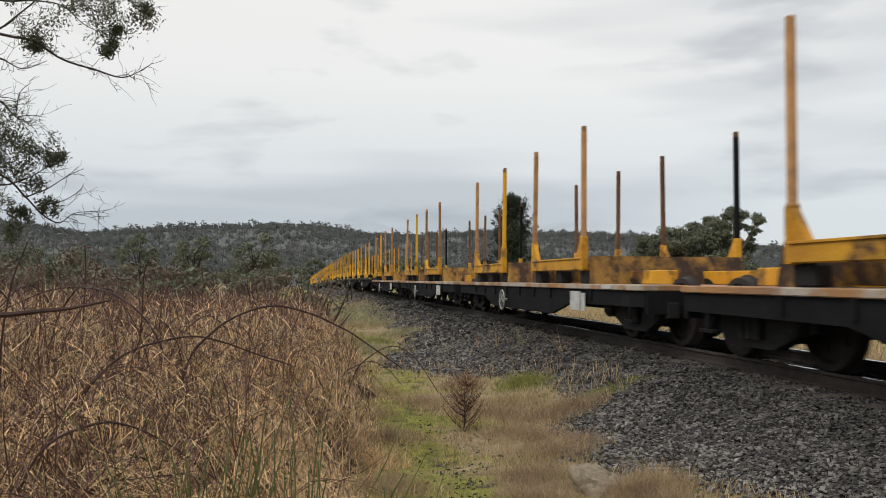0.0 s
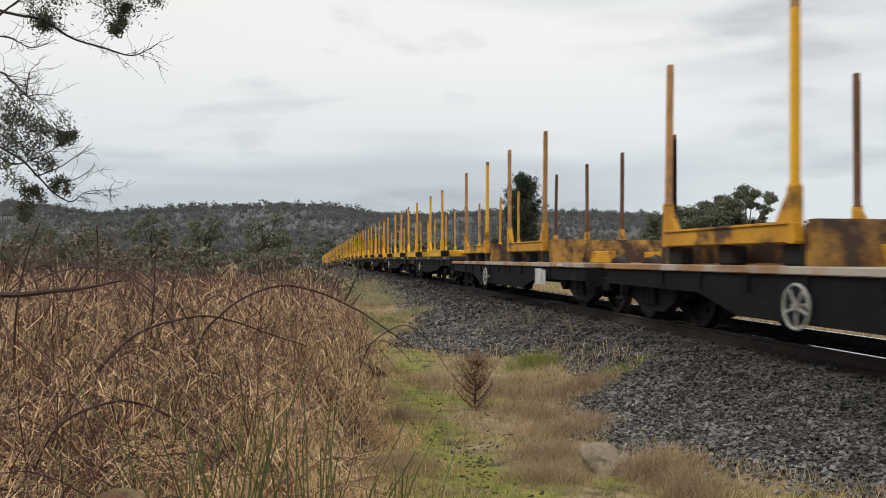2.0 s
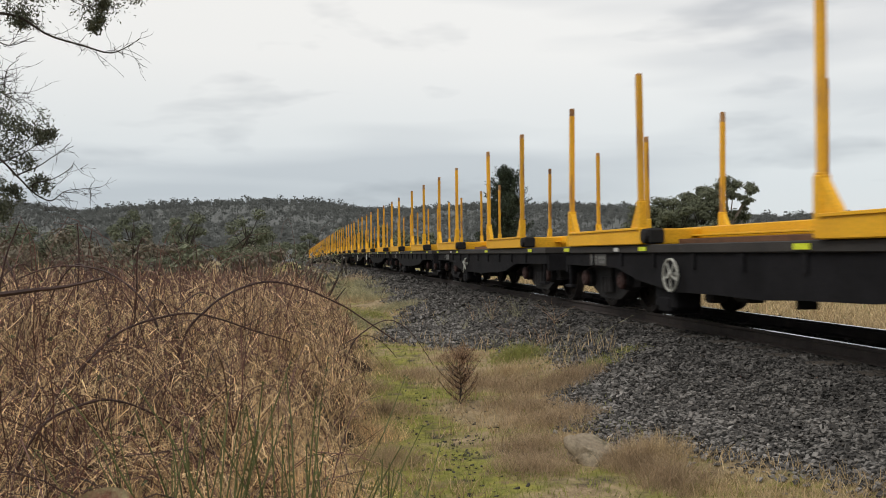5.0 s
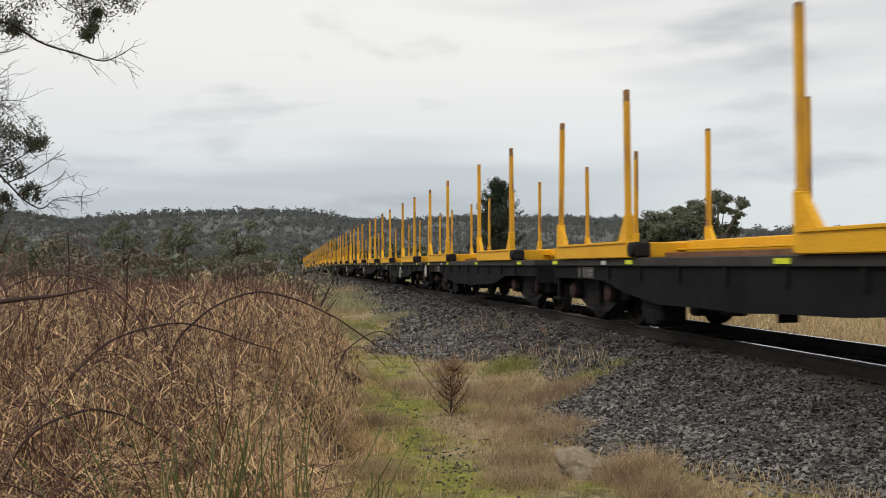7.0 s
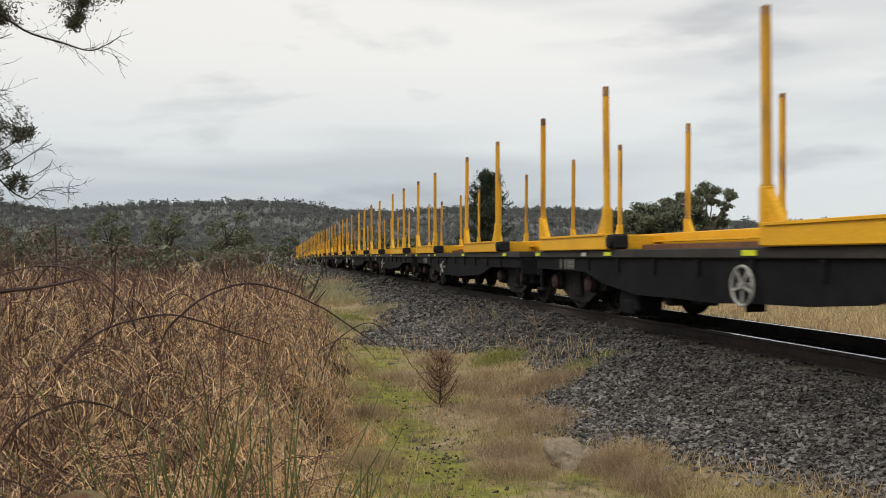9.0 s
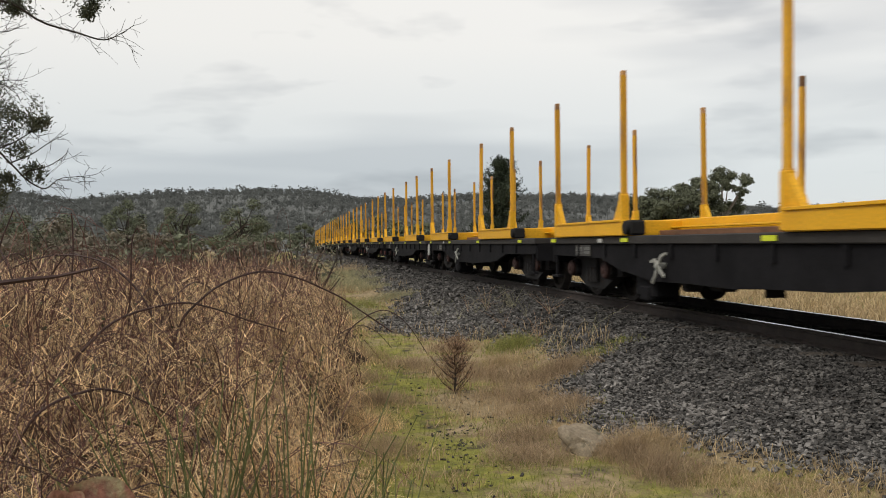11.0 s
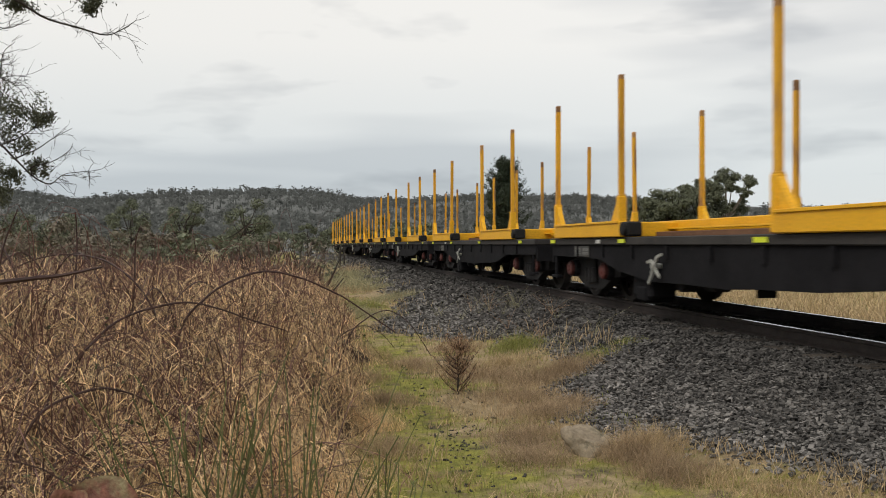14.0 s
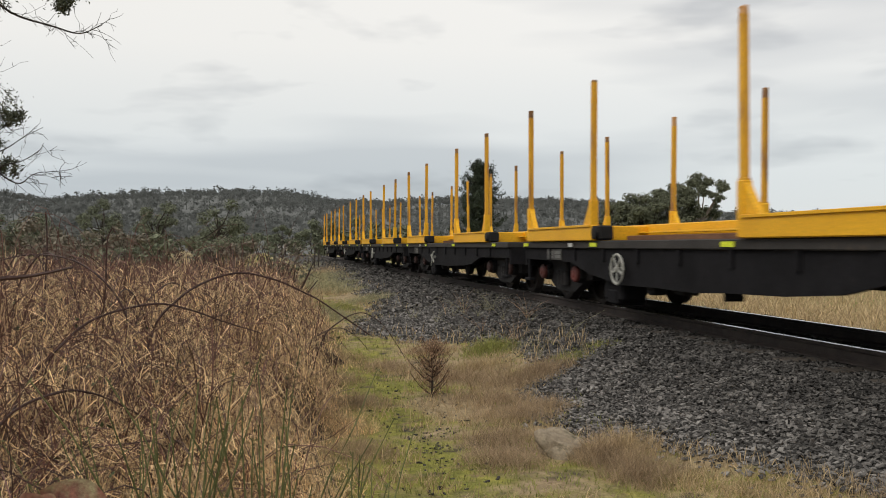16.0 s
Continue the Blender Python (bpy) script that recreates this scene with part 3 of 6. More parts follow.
def wagon_new():
    """A black flat wagon with bright yellow stanchion frames bolted straight on its deck."""
    w = new("log_wagon")
    tagged(w, "black flat log wagon with bright yellow stanchion frames, empty", "wagon", "log wagons of the train")
    underframe(w, 5.30, 0.89, DECK_GREY, 0.10, True, -0.5)
    for c in (-3.07, 3.07):
        bogie(w, -4.60 if c < 0 else 3.60, DULL_CAP, 0.70)
        for s in (-1, 1):
            b = bmnew()
            box(b, c - 1.36, c + 1.30, s * HALF - 0.05, s * HALF + 0.05, 0.892, 1.09, 0.01)
            box(b, c - 1.32, c + 1.26, s * HALF - 0.07, s * HALF + 0.07, 1.065, 1.095, 0.004)
            part("side_rail", b, YELLOW, w)
            for e in (-1.30, 1.30):
                lean = random.uniform(-0.8, 0.8)
                stanchion(w, c + e, s, 0.90, 2.93, YELLOW, TUBE, TIP, lean, 1 if e < 0 else -1, 0.30, random.uniform(0.90, 0.985))
        for e in (-1.30, 1.30):
            b = bmnew()
            box(b, c + e - 0.07, c + e + 0.07, -HALF + 0.05, HALF - 0.05, 0.893, 1.08, 0.01)
            part("bolster", b, YELLOW, w)
        b = bmnew()
        box(b, c - 1.56, c - 1.365, HALF - 0.17, HALF + 0.02, 0.90, 1.08, 0.02)
        lathe(b, [(HALF + 0.02, 0.085), (HALF + 0.06, 0.085), (HALF + 0.07, 0.05)], "y", 14, (c - 1.46, 0, 0.99))
        part("ratchet_box", b, BOGIE, w, "rusty load strap ratchet")
    for s in (-1, 1):
        b = bmnew()
        box(b, -4.7, 4.7, s * 0.42 - 0.06, s * 0.42 + 0.06, 0.893, 1.10, 0.01)
        box(b, -4.7, 4.7, s * 0.56 - 0.05, s * 0.56 + 0.05, 0.985, 1.005, 0.003)
        part("spine_beam", b, YELLOW, w)
        b = bmnew()
        box(b, -4.3, 4.3, s * 0.72 - 0.05, s * 0.72 + 0.05, 0.894, 0.955, 0.005)
        part("strap_tray", b, RUST, w, "brown strap tray")
    for x in (-4.9, -1.5, 1.75, 4.6):
        plate(w, "reflector", x - 0.11, x + 0.11, 0.815, 0.865, REFLECT, label="yellow-green reflector")
    plate(w, "white_patch", 2.5, 2.66, 0.81, 0.86, WHITE)
    data_panel(w, 3.35, 0.70, 0.62, 0.15, 1.165)
    for x in (-2.55, 2.55):
        b = bmnew()
        lathe(b, [(-0.35, 0.14), (0.35, 0.14)], "x", 14)
        bmesh.ops.translate(b, verts=b.verts, vec=(x * 0.35, 0.55, 0.52))
        part("air_reservoir", b, BLACK, w)
    b = bmnew()
    box(b, 1.15, 1.70, 0.75, 1.08, 0.15, 0.50, 0.03)
    box(b, 1.26, 1.56, 0.70, 1.10, 0.10, 0.30, 0.03)
    part("brake_gear", b, BLACK, w)
    for x0, x1, z0, z1, name in ((-0.40, -0.12, 0.31, 0.48, "valve_box"), (0.35, 0.52, 0.27, 0.5, "valve_box"), (-1.2, -1.17, 0.30, 0.62, "pull_rod")):
        b = bmnew()
        box(b, x0, x1, 0.86, 1.06, z0, z1, 0.03 if x1 - x0 > 0.1 else 0.004)
        part(name, b, BOGIE, w)
    for x in (-5.55, 4.62):
        b = bmnew()
        box(b, x - 0.02, x + 0.02, 1.12, 1.16, 0.30, 0.86, 0.005)
        box(b, x - 0.15, x + 0.15, 1.10, 1.18, 0.28, 0.32, 0.005)
        part("step", b, BLACK, w)
    return w


def wagon_old():
    """A flat wagon with a worn orange deck edge and separate, rustier stanchion cradles standing on blocks."""
    w = new("log_wagon_old")
    tagged(w, "old flat wagon with worn yellow log cradles and orange-edged deck", "wagon", "log wagons of the train")
    underframe(w, 5.95, 0.76, DECK_EDGE, 0.075, False)
    for c in (-2.45, 2.45):
        bogie(w, -4.95 if c < 0 else 4.95)
        for s in (-1, 1):
            b = bmnew()
            box(b, c - 1.38, c + 1.38, s * HALF - 0.05, s * HALF + 0.05, 0.96, 1.14, 0.012)
            box(b, c - 1.30, c + 1.30, s * HALF - 0.07, s * HALF + 0.07, 1.12, 1.145, 0.004)
            part("side_rail", b, YELLOW_WORN, w)
            for e in (-1.32, 1.32):
                # far-side tubes and tips get darker materials in place of their shade
                stanchion(w, c + e, s, 0.95, 3.06, YELLOW_WORN, (TIP, YELLOW)[random.random() < 0.3] if s > 0 else (RUST, BLACK)[random.random() < 0.35], TIP if s > 0 else RUST, random.uniform(-2.0, 2.0), 1 if e < 0 else -1)
            for e in (-1.22, 0.0, 1.22):
                b = bmnew()
                box(b, c + e - 0.16, c + e + 0.16, s * HALF - 0.20, s * HALF - 0.03, 0.763, 0.962, 0.02)
                part("block", b, BOGIE, w)
            b = bmnew()
            box(b, c - 1.05, c + 1.05, s * (HALF - 0.30) - 0.02, s * (HALF - 0.30) + 0.02, 0.78, 1.06, 0.005)
            part("inner_beam", b, YELLOW_DIRTY, w)
        for e in (-1.46, 1.46):
            b = bmnew()
            k = 1 if e > 0 else -1
            prism(b, [(c + e - k * 0.08, 0.764), (c + e + k * 0.22, 0.764), (c + e + k * 0.10, 1.16), (c + e - k * 0.05, 1.16)], -HALF + 0.06, HALF - 0.06)
            part("end_bolster", b, YELLOW_DIRTY, w, "rust-streaked sloping bolster")
    for s in (-1, 1):
        b = bmnew()
        box(b, -5.4, 5.4, s * 0.55 - 0.05, s * 0.55 + 0.05, 0.764, 0.95, 0.01)
        part("spine_beam", b, YELLOW_WORN, w)
    plate(w, "reflector", -4.9, -4.55, 0.70, 0.75, WHITE)
    plate(w, "white_panel", -3.60, -3.15, 0.37, 0.65, WHITE, 1.195, "weathered white panel")
    plate(w, "white_panel", -3.82, -3.65, 0.37, 0.63, WHITE, 1.195)
    handbrake(w, 1.0, 0.42, 0.19, 1.27)
    for x in (-5.4, 5.4):
        b = bmnew()
        box(b, x - 0.02, x + 0.02, 1.12, 1.16, 0.30, 0.74, 0.005)
        box(b, x - 0.15, x + 0.15, 1.10, 1.18, 0.28, 0.32, 0.005)
        part("step", b, BLACK, w)
    return w


ORDER = (0, 2, 0, 2, 0, 2, 2, 2, 2, 2, 2, 1, 3, 3, 2, 0, 2)  # which brake handle each wagon has (3: none in sight), the last wagon first


def build_train():
    """All wagons with their distance along the track at the start of the clip, the last wagon first."""
    train = []
    kinds = []
    for v in range(4):
        w = wagon_new()
        if v < 2:
            handbrake(w, (0.9, -1.45)[v], 0.55, 0.175)
        elif v == 2:
            lever(w, 0.7, 0.55)
        kinds.append(w)
    for k in range(17):
        train.append([237.4 - 11.47 * k + (-0.32 if k == 16 else -0.22 if k == 15 else -0.16 if k >= 13 else -0.08 if k == 12 else -0.06 if 7 <= k <= 9 else 0.08 if k in (10, 11) else 0.02), kinds[ORDER[k]] if k in (0, 1, 11, 12) else copy_thing(kinds[ORDER[k]], pose(0, 0, 0))])
    b = bmnew()
    lathe(b, [(0.46, 0.024), (0.48, 0.033), (0.70, 0.033), (0.74, 0.022), (0.80, 0.016)], "z", 12, (-5.88, 1.10, 0))
    hose = part("hose_cover", b, WHITE, train[7][1], "pale hanging hose cover")
    other = new("hose_cover", hose.data)
    other.parent = train[11][1]
    other["label"] = "pale hanging hose cover"
    for k in (4, 5, 6):
        for o in train[k][1].children_recursive:
            if o.name.startswith("bearing_cap"):
                o.material_slots[0].link = "OBJECT"
                o.material_slots[0].material = RED_CAP
                o["label"] = "red oxide bearing cap"
    a = wagon_old()
    for i, d in enumerate((41.38, 28.60, 15.87, 2.95)):
        train.append([d, a if i == 0 else copy_thing(a, pose(0, 0, 0))])
    rng = random.Random(17)
    for d, w in train:
        for o in w.children:
            if o.name.startswith("socket"):
                at = sum((Vector(c) for c in o.bound_box), Vector()) / 8
                base = Vector((at.x, HALF if at.y > 0 else -HALF, 0.9))
                o.matrix_basis = Matrix.Translation(base) @ pose(0, 0, 0, rng.gauss(0, 0.3), rng.gauss(0, 0.7), 0) @ Matrix.Translation(-base)
    # the wheels turn in their bogies
    for d, w in train:
        for x in ((-5.30, -3.90, 2.90, 4.30) if w.name.startswith("log_wagon.") or w.name == "log_wagon" else (-5.75, -4.15, 4.15, 5.75)):
            wheels.append(wheelset(w, x) if not wheels else None)
            if wheels[-1] is None:
                o = wheels[0].copy()
                scene.collection.objects.link(o)
                o.parent, o.matrix_basis = w, pose(x, 0, 0.43)
                wheels[-1] = o
    return train


wheels = []
TRAIN = build_train()


def motions():
    for d0, w in TRAIN:
        rows = []
        for i in range(33):
            t = i * 0.5
            d = d0 - SPEED * t
            tilt = math.degrees(math.atan((float(fall(d + 2)) - float(fall(d - 2))) / 4.0))
            rows.append((t, Matrix.Translation(at_track(d, CENTRE_Q, RAIL_Z)) @ pose(0, 0, 0, 0, 0, 90 + TRACK_YAW) @ pose(0, 0, 0, 0, tilt, 0)))
        walk(w, rows)
    per = math.degrees(SPEED / FPS / 0.42)
    for o in wheels:
        x = o.matrix_basis.translation.x
        walk(o, [(i / FPS, pose(x, 0, 0.43, 0, -per * i, 0)) for i in range(481)])
    # the overhanging tree stirs in the wind: its boughs lift a little
    pivot = Matrix.Translation((-4.4, 5.3, 2.0))
    lift = [(0.0, 0.0), (1.0, 0.006), (2.0, 0.012), (2.5, 0.016), (3.5, 0.004), (6.0, 0.006), (7.0, 0.010), (8.0, 0.007), (9.0, 0.012), (9.5, 0.013), (12.0, 0.014), (12.5, 0.015),
            (13.0, 0.002), (13.5, 0.022), (14.0, 0.042), (14.5, 0.035), (15.0, 0.028), (15.5, 0.030), (16.0, 0.039)]
    for tree in swaying:
        walk(tree, [(t, pivot @ pose(0, 0, 0, 0, -math.degrees(h / 1.8), 0) @ pivot.inverted()) for t, h in lift])

# ---- plants and distance ----
def leaf_material(name, colour, dark, rough=0.7, vary=0.35, glow=0.12):
    """Thin leaves or straw: colour varies from piece to piece, and a little light comes through."""
    mat = material(name, colour, dark, 4.0, 30.0, rough, bump=0.0, vary=vary, island=True, spec=0.15)
    nt = mat.node_tree
    bsdf = nt.nodes["Principled BSDF"]
    src = bsdf.inputs["Base Color"].links[0].from_socket
    tr = nt.nodes.new("ShaderNodeBsdfTranslucent")
    nt.links.new(src, tr.inputs[0])
    ms = nt.nodes.new("ShaderNodeMixShader")
    ms.inputs[0].default_value = glow
    nt.links.new(bsdf.outputs[0], ms.inputs[1])
    nt.links.new(tr.outputs[0], ms.inputs[2])
    nt.links.new(ms.outputs[0], nt.nodes["Material Output"].inputs[0])
    return mat


STRAW = leaf_material("dead_straw", (0.92, 0.69, 0.41), (0.50, 0.35, 0.19), 0.6, 0.70, 0.3)
STRAW_BROWN = leaf_material("dead_bracken", (0.64, 0.43, 0.28), (0.28, 0.18, 0.115), 0.8, 0.72, 0.2)
GRASS_DRY = leaf_material("dry_grass", (0.58, 0.445, 0.27), (0.37, 0.275, 0.155), 0.8, 0.4, 0.2)
GRASS_PALE = leaf_material("pale_grey_grass", (0.46, 0.43, 0.27), (0.27, 0.26, 0.15), 0.85, 0.4, 0.2)
GRASS_BROWN = leaf_material("brown_grass", (0.50, 0.375, 0.245), (0.32, 0.235, 0.15), 0.85, 0.4, 0.2)
DEAD_LEAF = material("dead_leaf", (0.30, 0.13, 0.09), (0.13, 0.06, 0.045), 30, 120, 0.6, bump=0.3, rust=(0.31, 0.26, 0.15), rust_at=(0.45, 0.6), rust_scale=18)
GRASS_GREEN = leaf_material("green_grass", (0.345, 0.35, 0.11), (0.20, 0.215, 0.065), 0.7, 0.4, 0.2)
CANE = material("bramble_bark", (0.18, 0.085, 0.065), (0.070, 0.037, 0.030), 8, 80, 0.6, bump=0.1, vary=0.4, island=True, spec=0.3)
CANE_DARK = material("dark_bramble_bark", (0.075, 0.036, 0.03), (0.035, 0.018, 0.016), 20, 90, 0.5, bump=0.2)
BROOM = leaf_material("broom_stem", (0.19, 0.20, 0.085), (0.10, 0.11, 0.045), 0.6, 0.3, 0.05)
BARK = material("tree_bark", (0.075, 0.062, 0.052), (0.03, 0.026, 0.023), 8, 60, 0.9, bump=0.4)
BARK_PALE = material("pale_bark", (0.34, 0.29, 0.24), (0.18, 0.15, 0.12), 4, 30, 0.85, bump=0.2)
LEAF = leaf_material("wattle_leaf", (0.15, 0.16, 0.105), (0.075, 0.082, 0.055), 0.55, 0.4, 0.25)
LEAF_PINE = leaf_material("pine_needles", (0.06, 0.075, 0.048), (0.028, 0.038, 0.024), 0.7, 0.4, 0.05)
LEAF_GUM = leaf_material("gum_leaf", (0.17, 0.18, 0.12), (0.085, 0.095, 0.06), 0.6, 0.4, 0.15)
# both scrub colours are lightened to carry some distance haze
LEAF_MID = leaf_material("hazed_scrub_leaf", (0.185, 0.20, 0.135), (0.105, 0.118, 0.08), 0.75, 0.4, 0.08)
SCRUB_GREY = leaf_material("hazed_grey_scrub", (0.225, 0.20, 0.155), (0.13, 0.115, 0.09), 0.85, 0.35, 0.05)
# distance haze is mixed into this colour: a greyed, lightened forest green
FOREST_HAZED = leaf_material("hazed_forest_leaf", (0.160, 0.168, 0.162), (0.135, 0.142, 0.137), 0.95, 0.05, 0.5)
SHRUB_DRY = leaf_material("dry_shrub_leaf", (0.42, 0.28, 0.18), (0.24, 0.15, 0.095), 0.85, 0.4, 0.1)
BRAMBLE_LEAF = leaf_material("bramble_leaf", (0.10, 0.12, 0.06), (0.05, 0.06, 0.03), 0.5, 0.4, 0.15)


def unit(v):
    return v / np.maximum(np.linalg.norm(v, axis=-1, keepdims=True), 1e-9)


def tubes(P, R, sides=3):
    """Tapered tubes along paths: P (n, k, 3), R (n, k)."""
    n, k, _ = P.shape
    T = unit(np.gradient(P, axis=1))
    ref = np.where(np.abs(T[..., 2:3]) > 0.9, np.array([1.0, 0, 0]), np.array([0, 0, 1.0]))
    A = unit(np.cross(T, ref))
    B = np.cross(T, A)
    ang = 2 * np.pi * np.arange(sides) / sides
    V = P[:, :, None] + R[:, :, None, None] * (A[:, :, None] * np.cos(ang)[None, None, :, None] + B[:, :, None] * np.sin(ang)[None, None, :, None])
    idx = np.arange(n * k * sides).reshape(n, k, sides)
    nxt = np.roll(idx, -1, axis=2)
    F = np.stack([idx[:, :-1], nxt[:, :-1], nxt[:, 1:], idx[:, 1:]], -1).reshape(-1, 4)
    return V.reshape(-1, 3), F


def ribbons(P, width, rng):
    """Flat tapering blades along paths P (n, k, 3), of that width at the root."""
    n, k, _ = P.shape
    a = rng.uniform(0, 2 * np.pi, n)
    S = np.stack([np.cos(a), np.sin(a), np.zeros(n)], -1)[:, None]
    w = np.asarray(width).reshape(-1, 1, 1) * (1 - 0.85 * np.linspace(0, 1, k) ** 1.5)[None, :, None] / 2
    V = np.stack([P - S * w, P + S * w], 2)
    i = np.arange(n * k * 2).reshape(n, k, 2)
    F = np.stack([i[:, :-1, 0], i[:, :-1, 1], i[:, 1:, 1], i[:, 1:, 0]], -1).reshape(-1, 4)
    return V.reshape(-1, 3), F


def leaves(C, size, rng, thin=0.4, droop=0.0):
    """Leaf-shaped quads round the centres C."""
    n = len(C)
    a = unit(rng.normal(size=(n, 3)) - np.array([0, 0, droop]))
    b = unit(np.cross(a, rng.normal(size=(n, 3))))
    s = (np.asarray(size) * rng.uniform(0.6, 1.3, n)).reshape(-1, 1)
    V = np.stack([C - a * s, C + b * s * thin, C + a * s, C - b * s * thin], 1)
    return V.reshape(-1, 3), np.arange(n * 4).reshape(n, 4)


def facing(C, out, size, rng, thin=0.5):
    """Leaf quads at C that lie like a canopy's skin, each turned roughly outwards."""
    n = len(C)
    nrm = unit(unit(out) + rng.normal(size=(n, 3)) * 0.33)
    a = unit(np.cross(nrm, rng.normal(size=(n, 3))))
    b = np.cross(nrm, a)
    s = (np.asarray(size) * rng.uniform(0.6, 1.3, n)).reshape(-1, 1)
    V = np.stack([C - a * s, C + b * s * thin, C + a * s, C - b * s * thin], 1)
    return V.reshape(-1, 3), np.arange(n * 4).reshape(n, 4)


def merge(*items):
    vs, fs, o = [], [], 0
    for v, f in items:
        vs.append(v)
        fs.append(f + o)
        o += len(v)
    return np.concatenate(vs), np.concatenate(fs)


def arrays_part(name, vf, mat, parent=None, label=""):
    ob = from_arrays(name, vf[0], vf[1], mat)
    if parent:
        ob.parent = parent
    if label:
        ob["label"] = label
    return ob


def blades(x, y, z0, length, lean, rng, width, k=4, bend=0.6):
    """Paths of grass blades rooted at x, y, z0."""
    n = len(x)
    a = rng.uniform(0, 2 * np.pi, n)
    t = np.linspace(0, 1, k)[None]
    out = (lean * length)[:, None] * (t + bend * t ** 2) / (1 + bend)
    up = length[:, None] * t * np.sqrt(np.maximum(1 - (np.minimum(lean, 0.97)[:, None] * t) ** 2, 0.02)) - 0.15 * length[:, None] * lean[:, None] * t ** 3
    P = np.stack([x[:, None] + out * np.cos(a)[:, None], y[:, None] + out * np.sin(a)[:, None], z0[:, None] + up], -1)
    return ribbons(P, width, rng)


def curve_path(points, k):
    """A smooth path through a few points, in k steps."""
    p = np.array(points, float)
    s = np.linspace(0, len(p) - 1, k)
    i = np.clip(s.astype(int), 0, len(p) - 2)
    t = (s - i)[:, None]
    q = np.concatenate([2 * p[:1] - p[1:2], p, 2 * p[-1:] - p[-2:-1]])
    a, b, c, d = q[i], q[i + 1], q[i + 2], q[i + 3]
    return 0.5 * (2 * b + (c - a) * t + (2 * a - 5 * b + 4 * c - d) * t ** 2 + (3 * b - a - 3 * c + d) * t ** 3)


# -- the thicket of brambles and dead grass on the left --
def thicket_edge(y):
    """The q of the thicket's right border, by distance ahead."""
    return np.minimum(0.075 * y, 0.9) + 0.12 * np.sin(y * 2.1) + 0.08 * np.sin(y * 5.3 + 1)


def thicket_height(x, y):
    d, q = dq(x, y)
    inside = np.clip((thicket_edge(y) - q) / 0.75, 0, 1) ** 0.5
    near = 0.50 + 0.60 * smooth((np.hypot(x, y) - 2.4) / 4.5)
    return inside * (near + 0.20 * patch_noise(x, y, 1.3, 4.0) + 0.07 * patch_noise(x, y, 0.45, 1.0)) * (1 - 0.25 * smooth((y - 8) / 10))


def scatter(rng, n, near, far, az0, az1, power=1.6):
    """Random places in a fan before the camera, denser near it."""
    r = near + (far - near) * rng.random(n) ** power
    a = np.radians(rng.uniform(az0, az1, n))
    return -r * np.sin(a), r * np.cos(a)


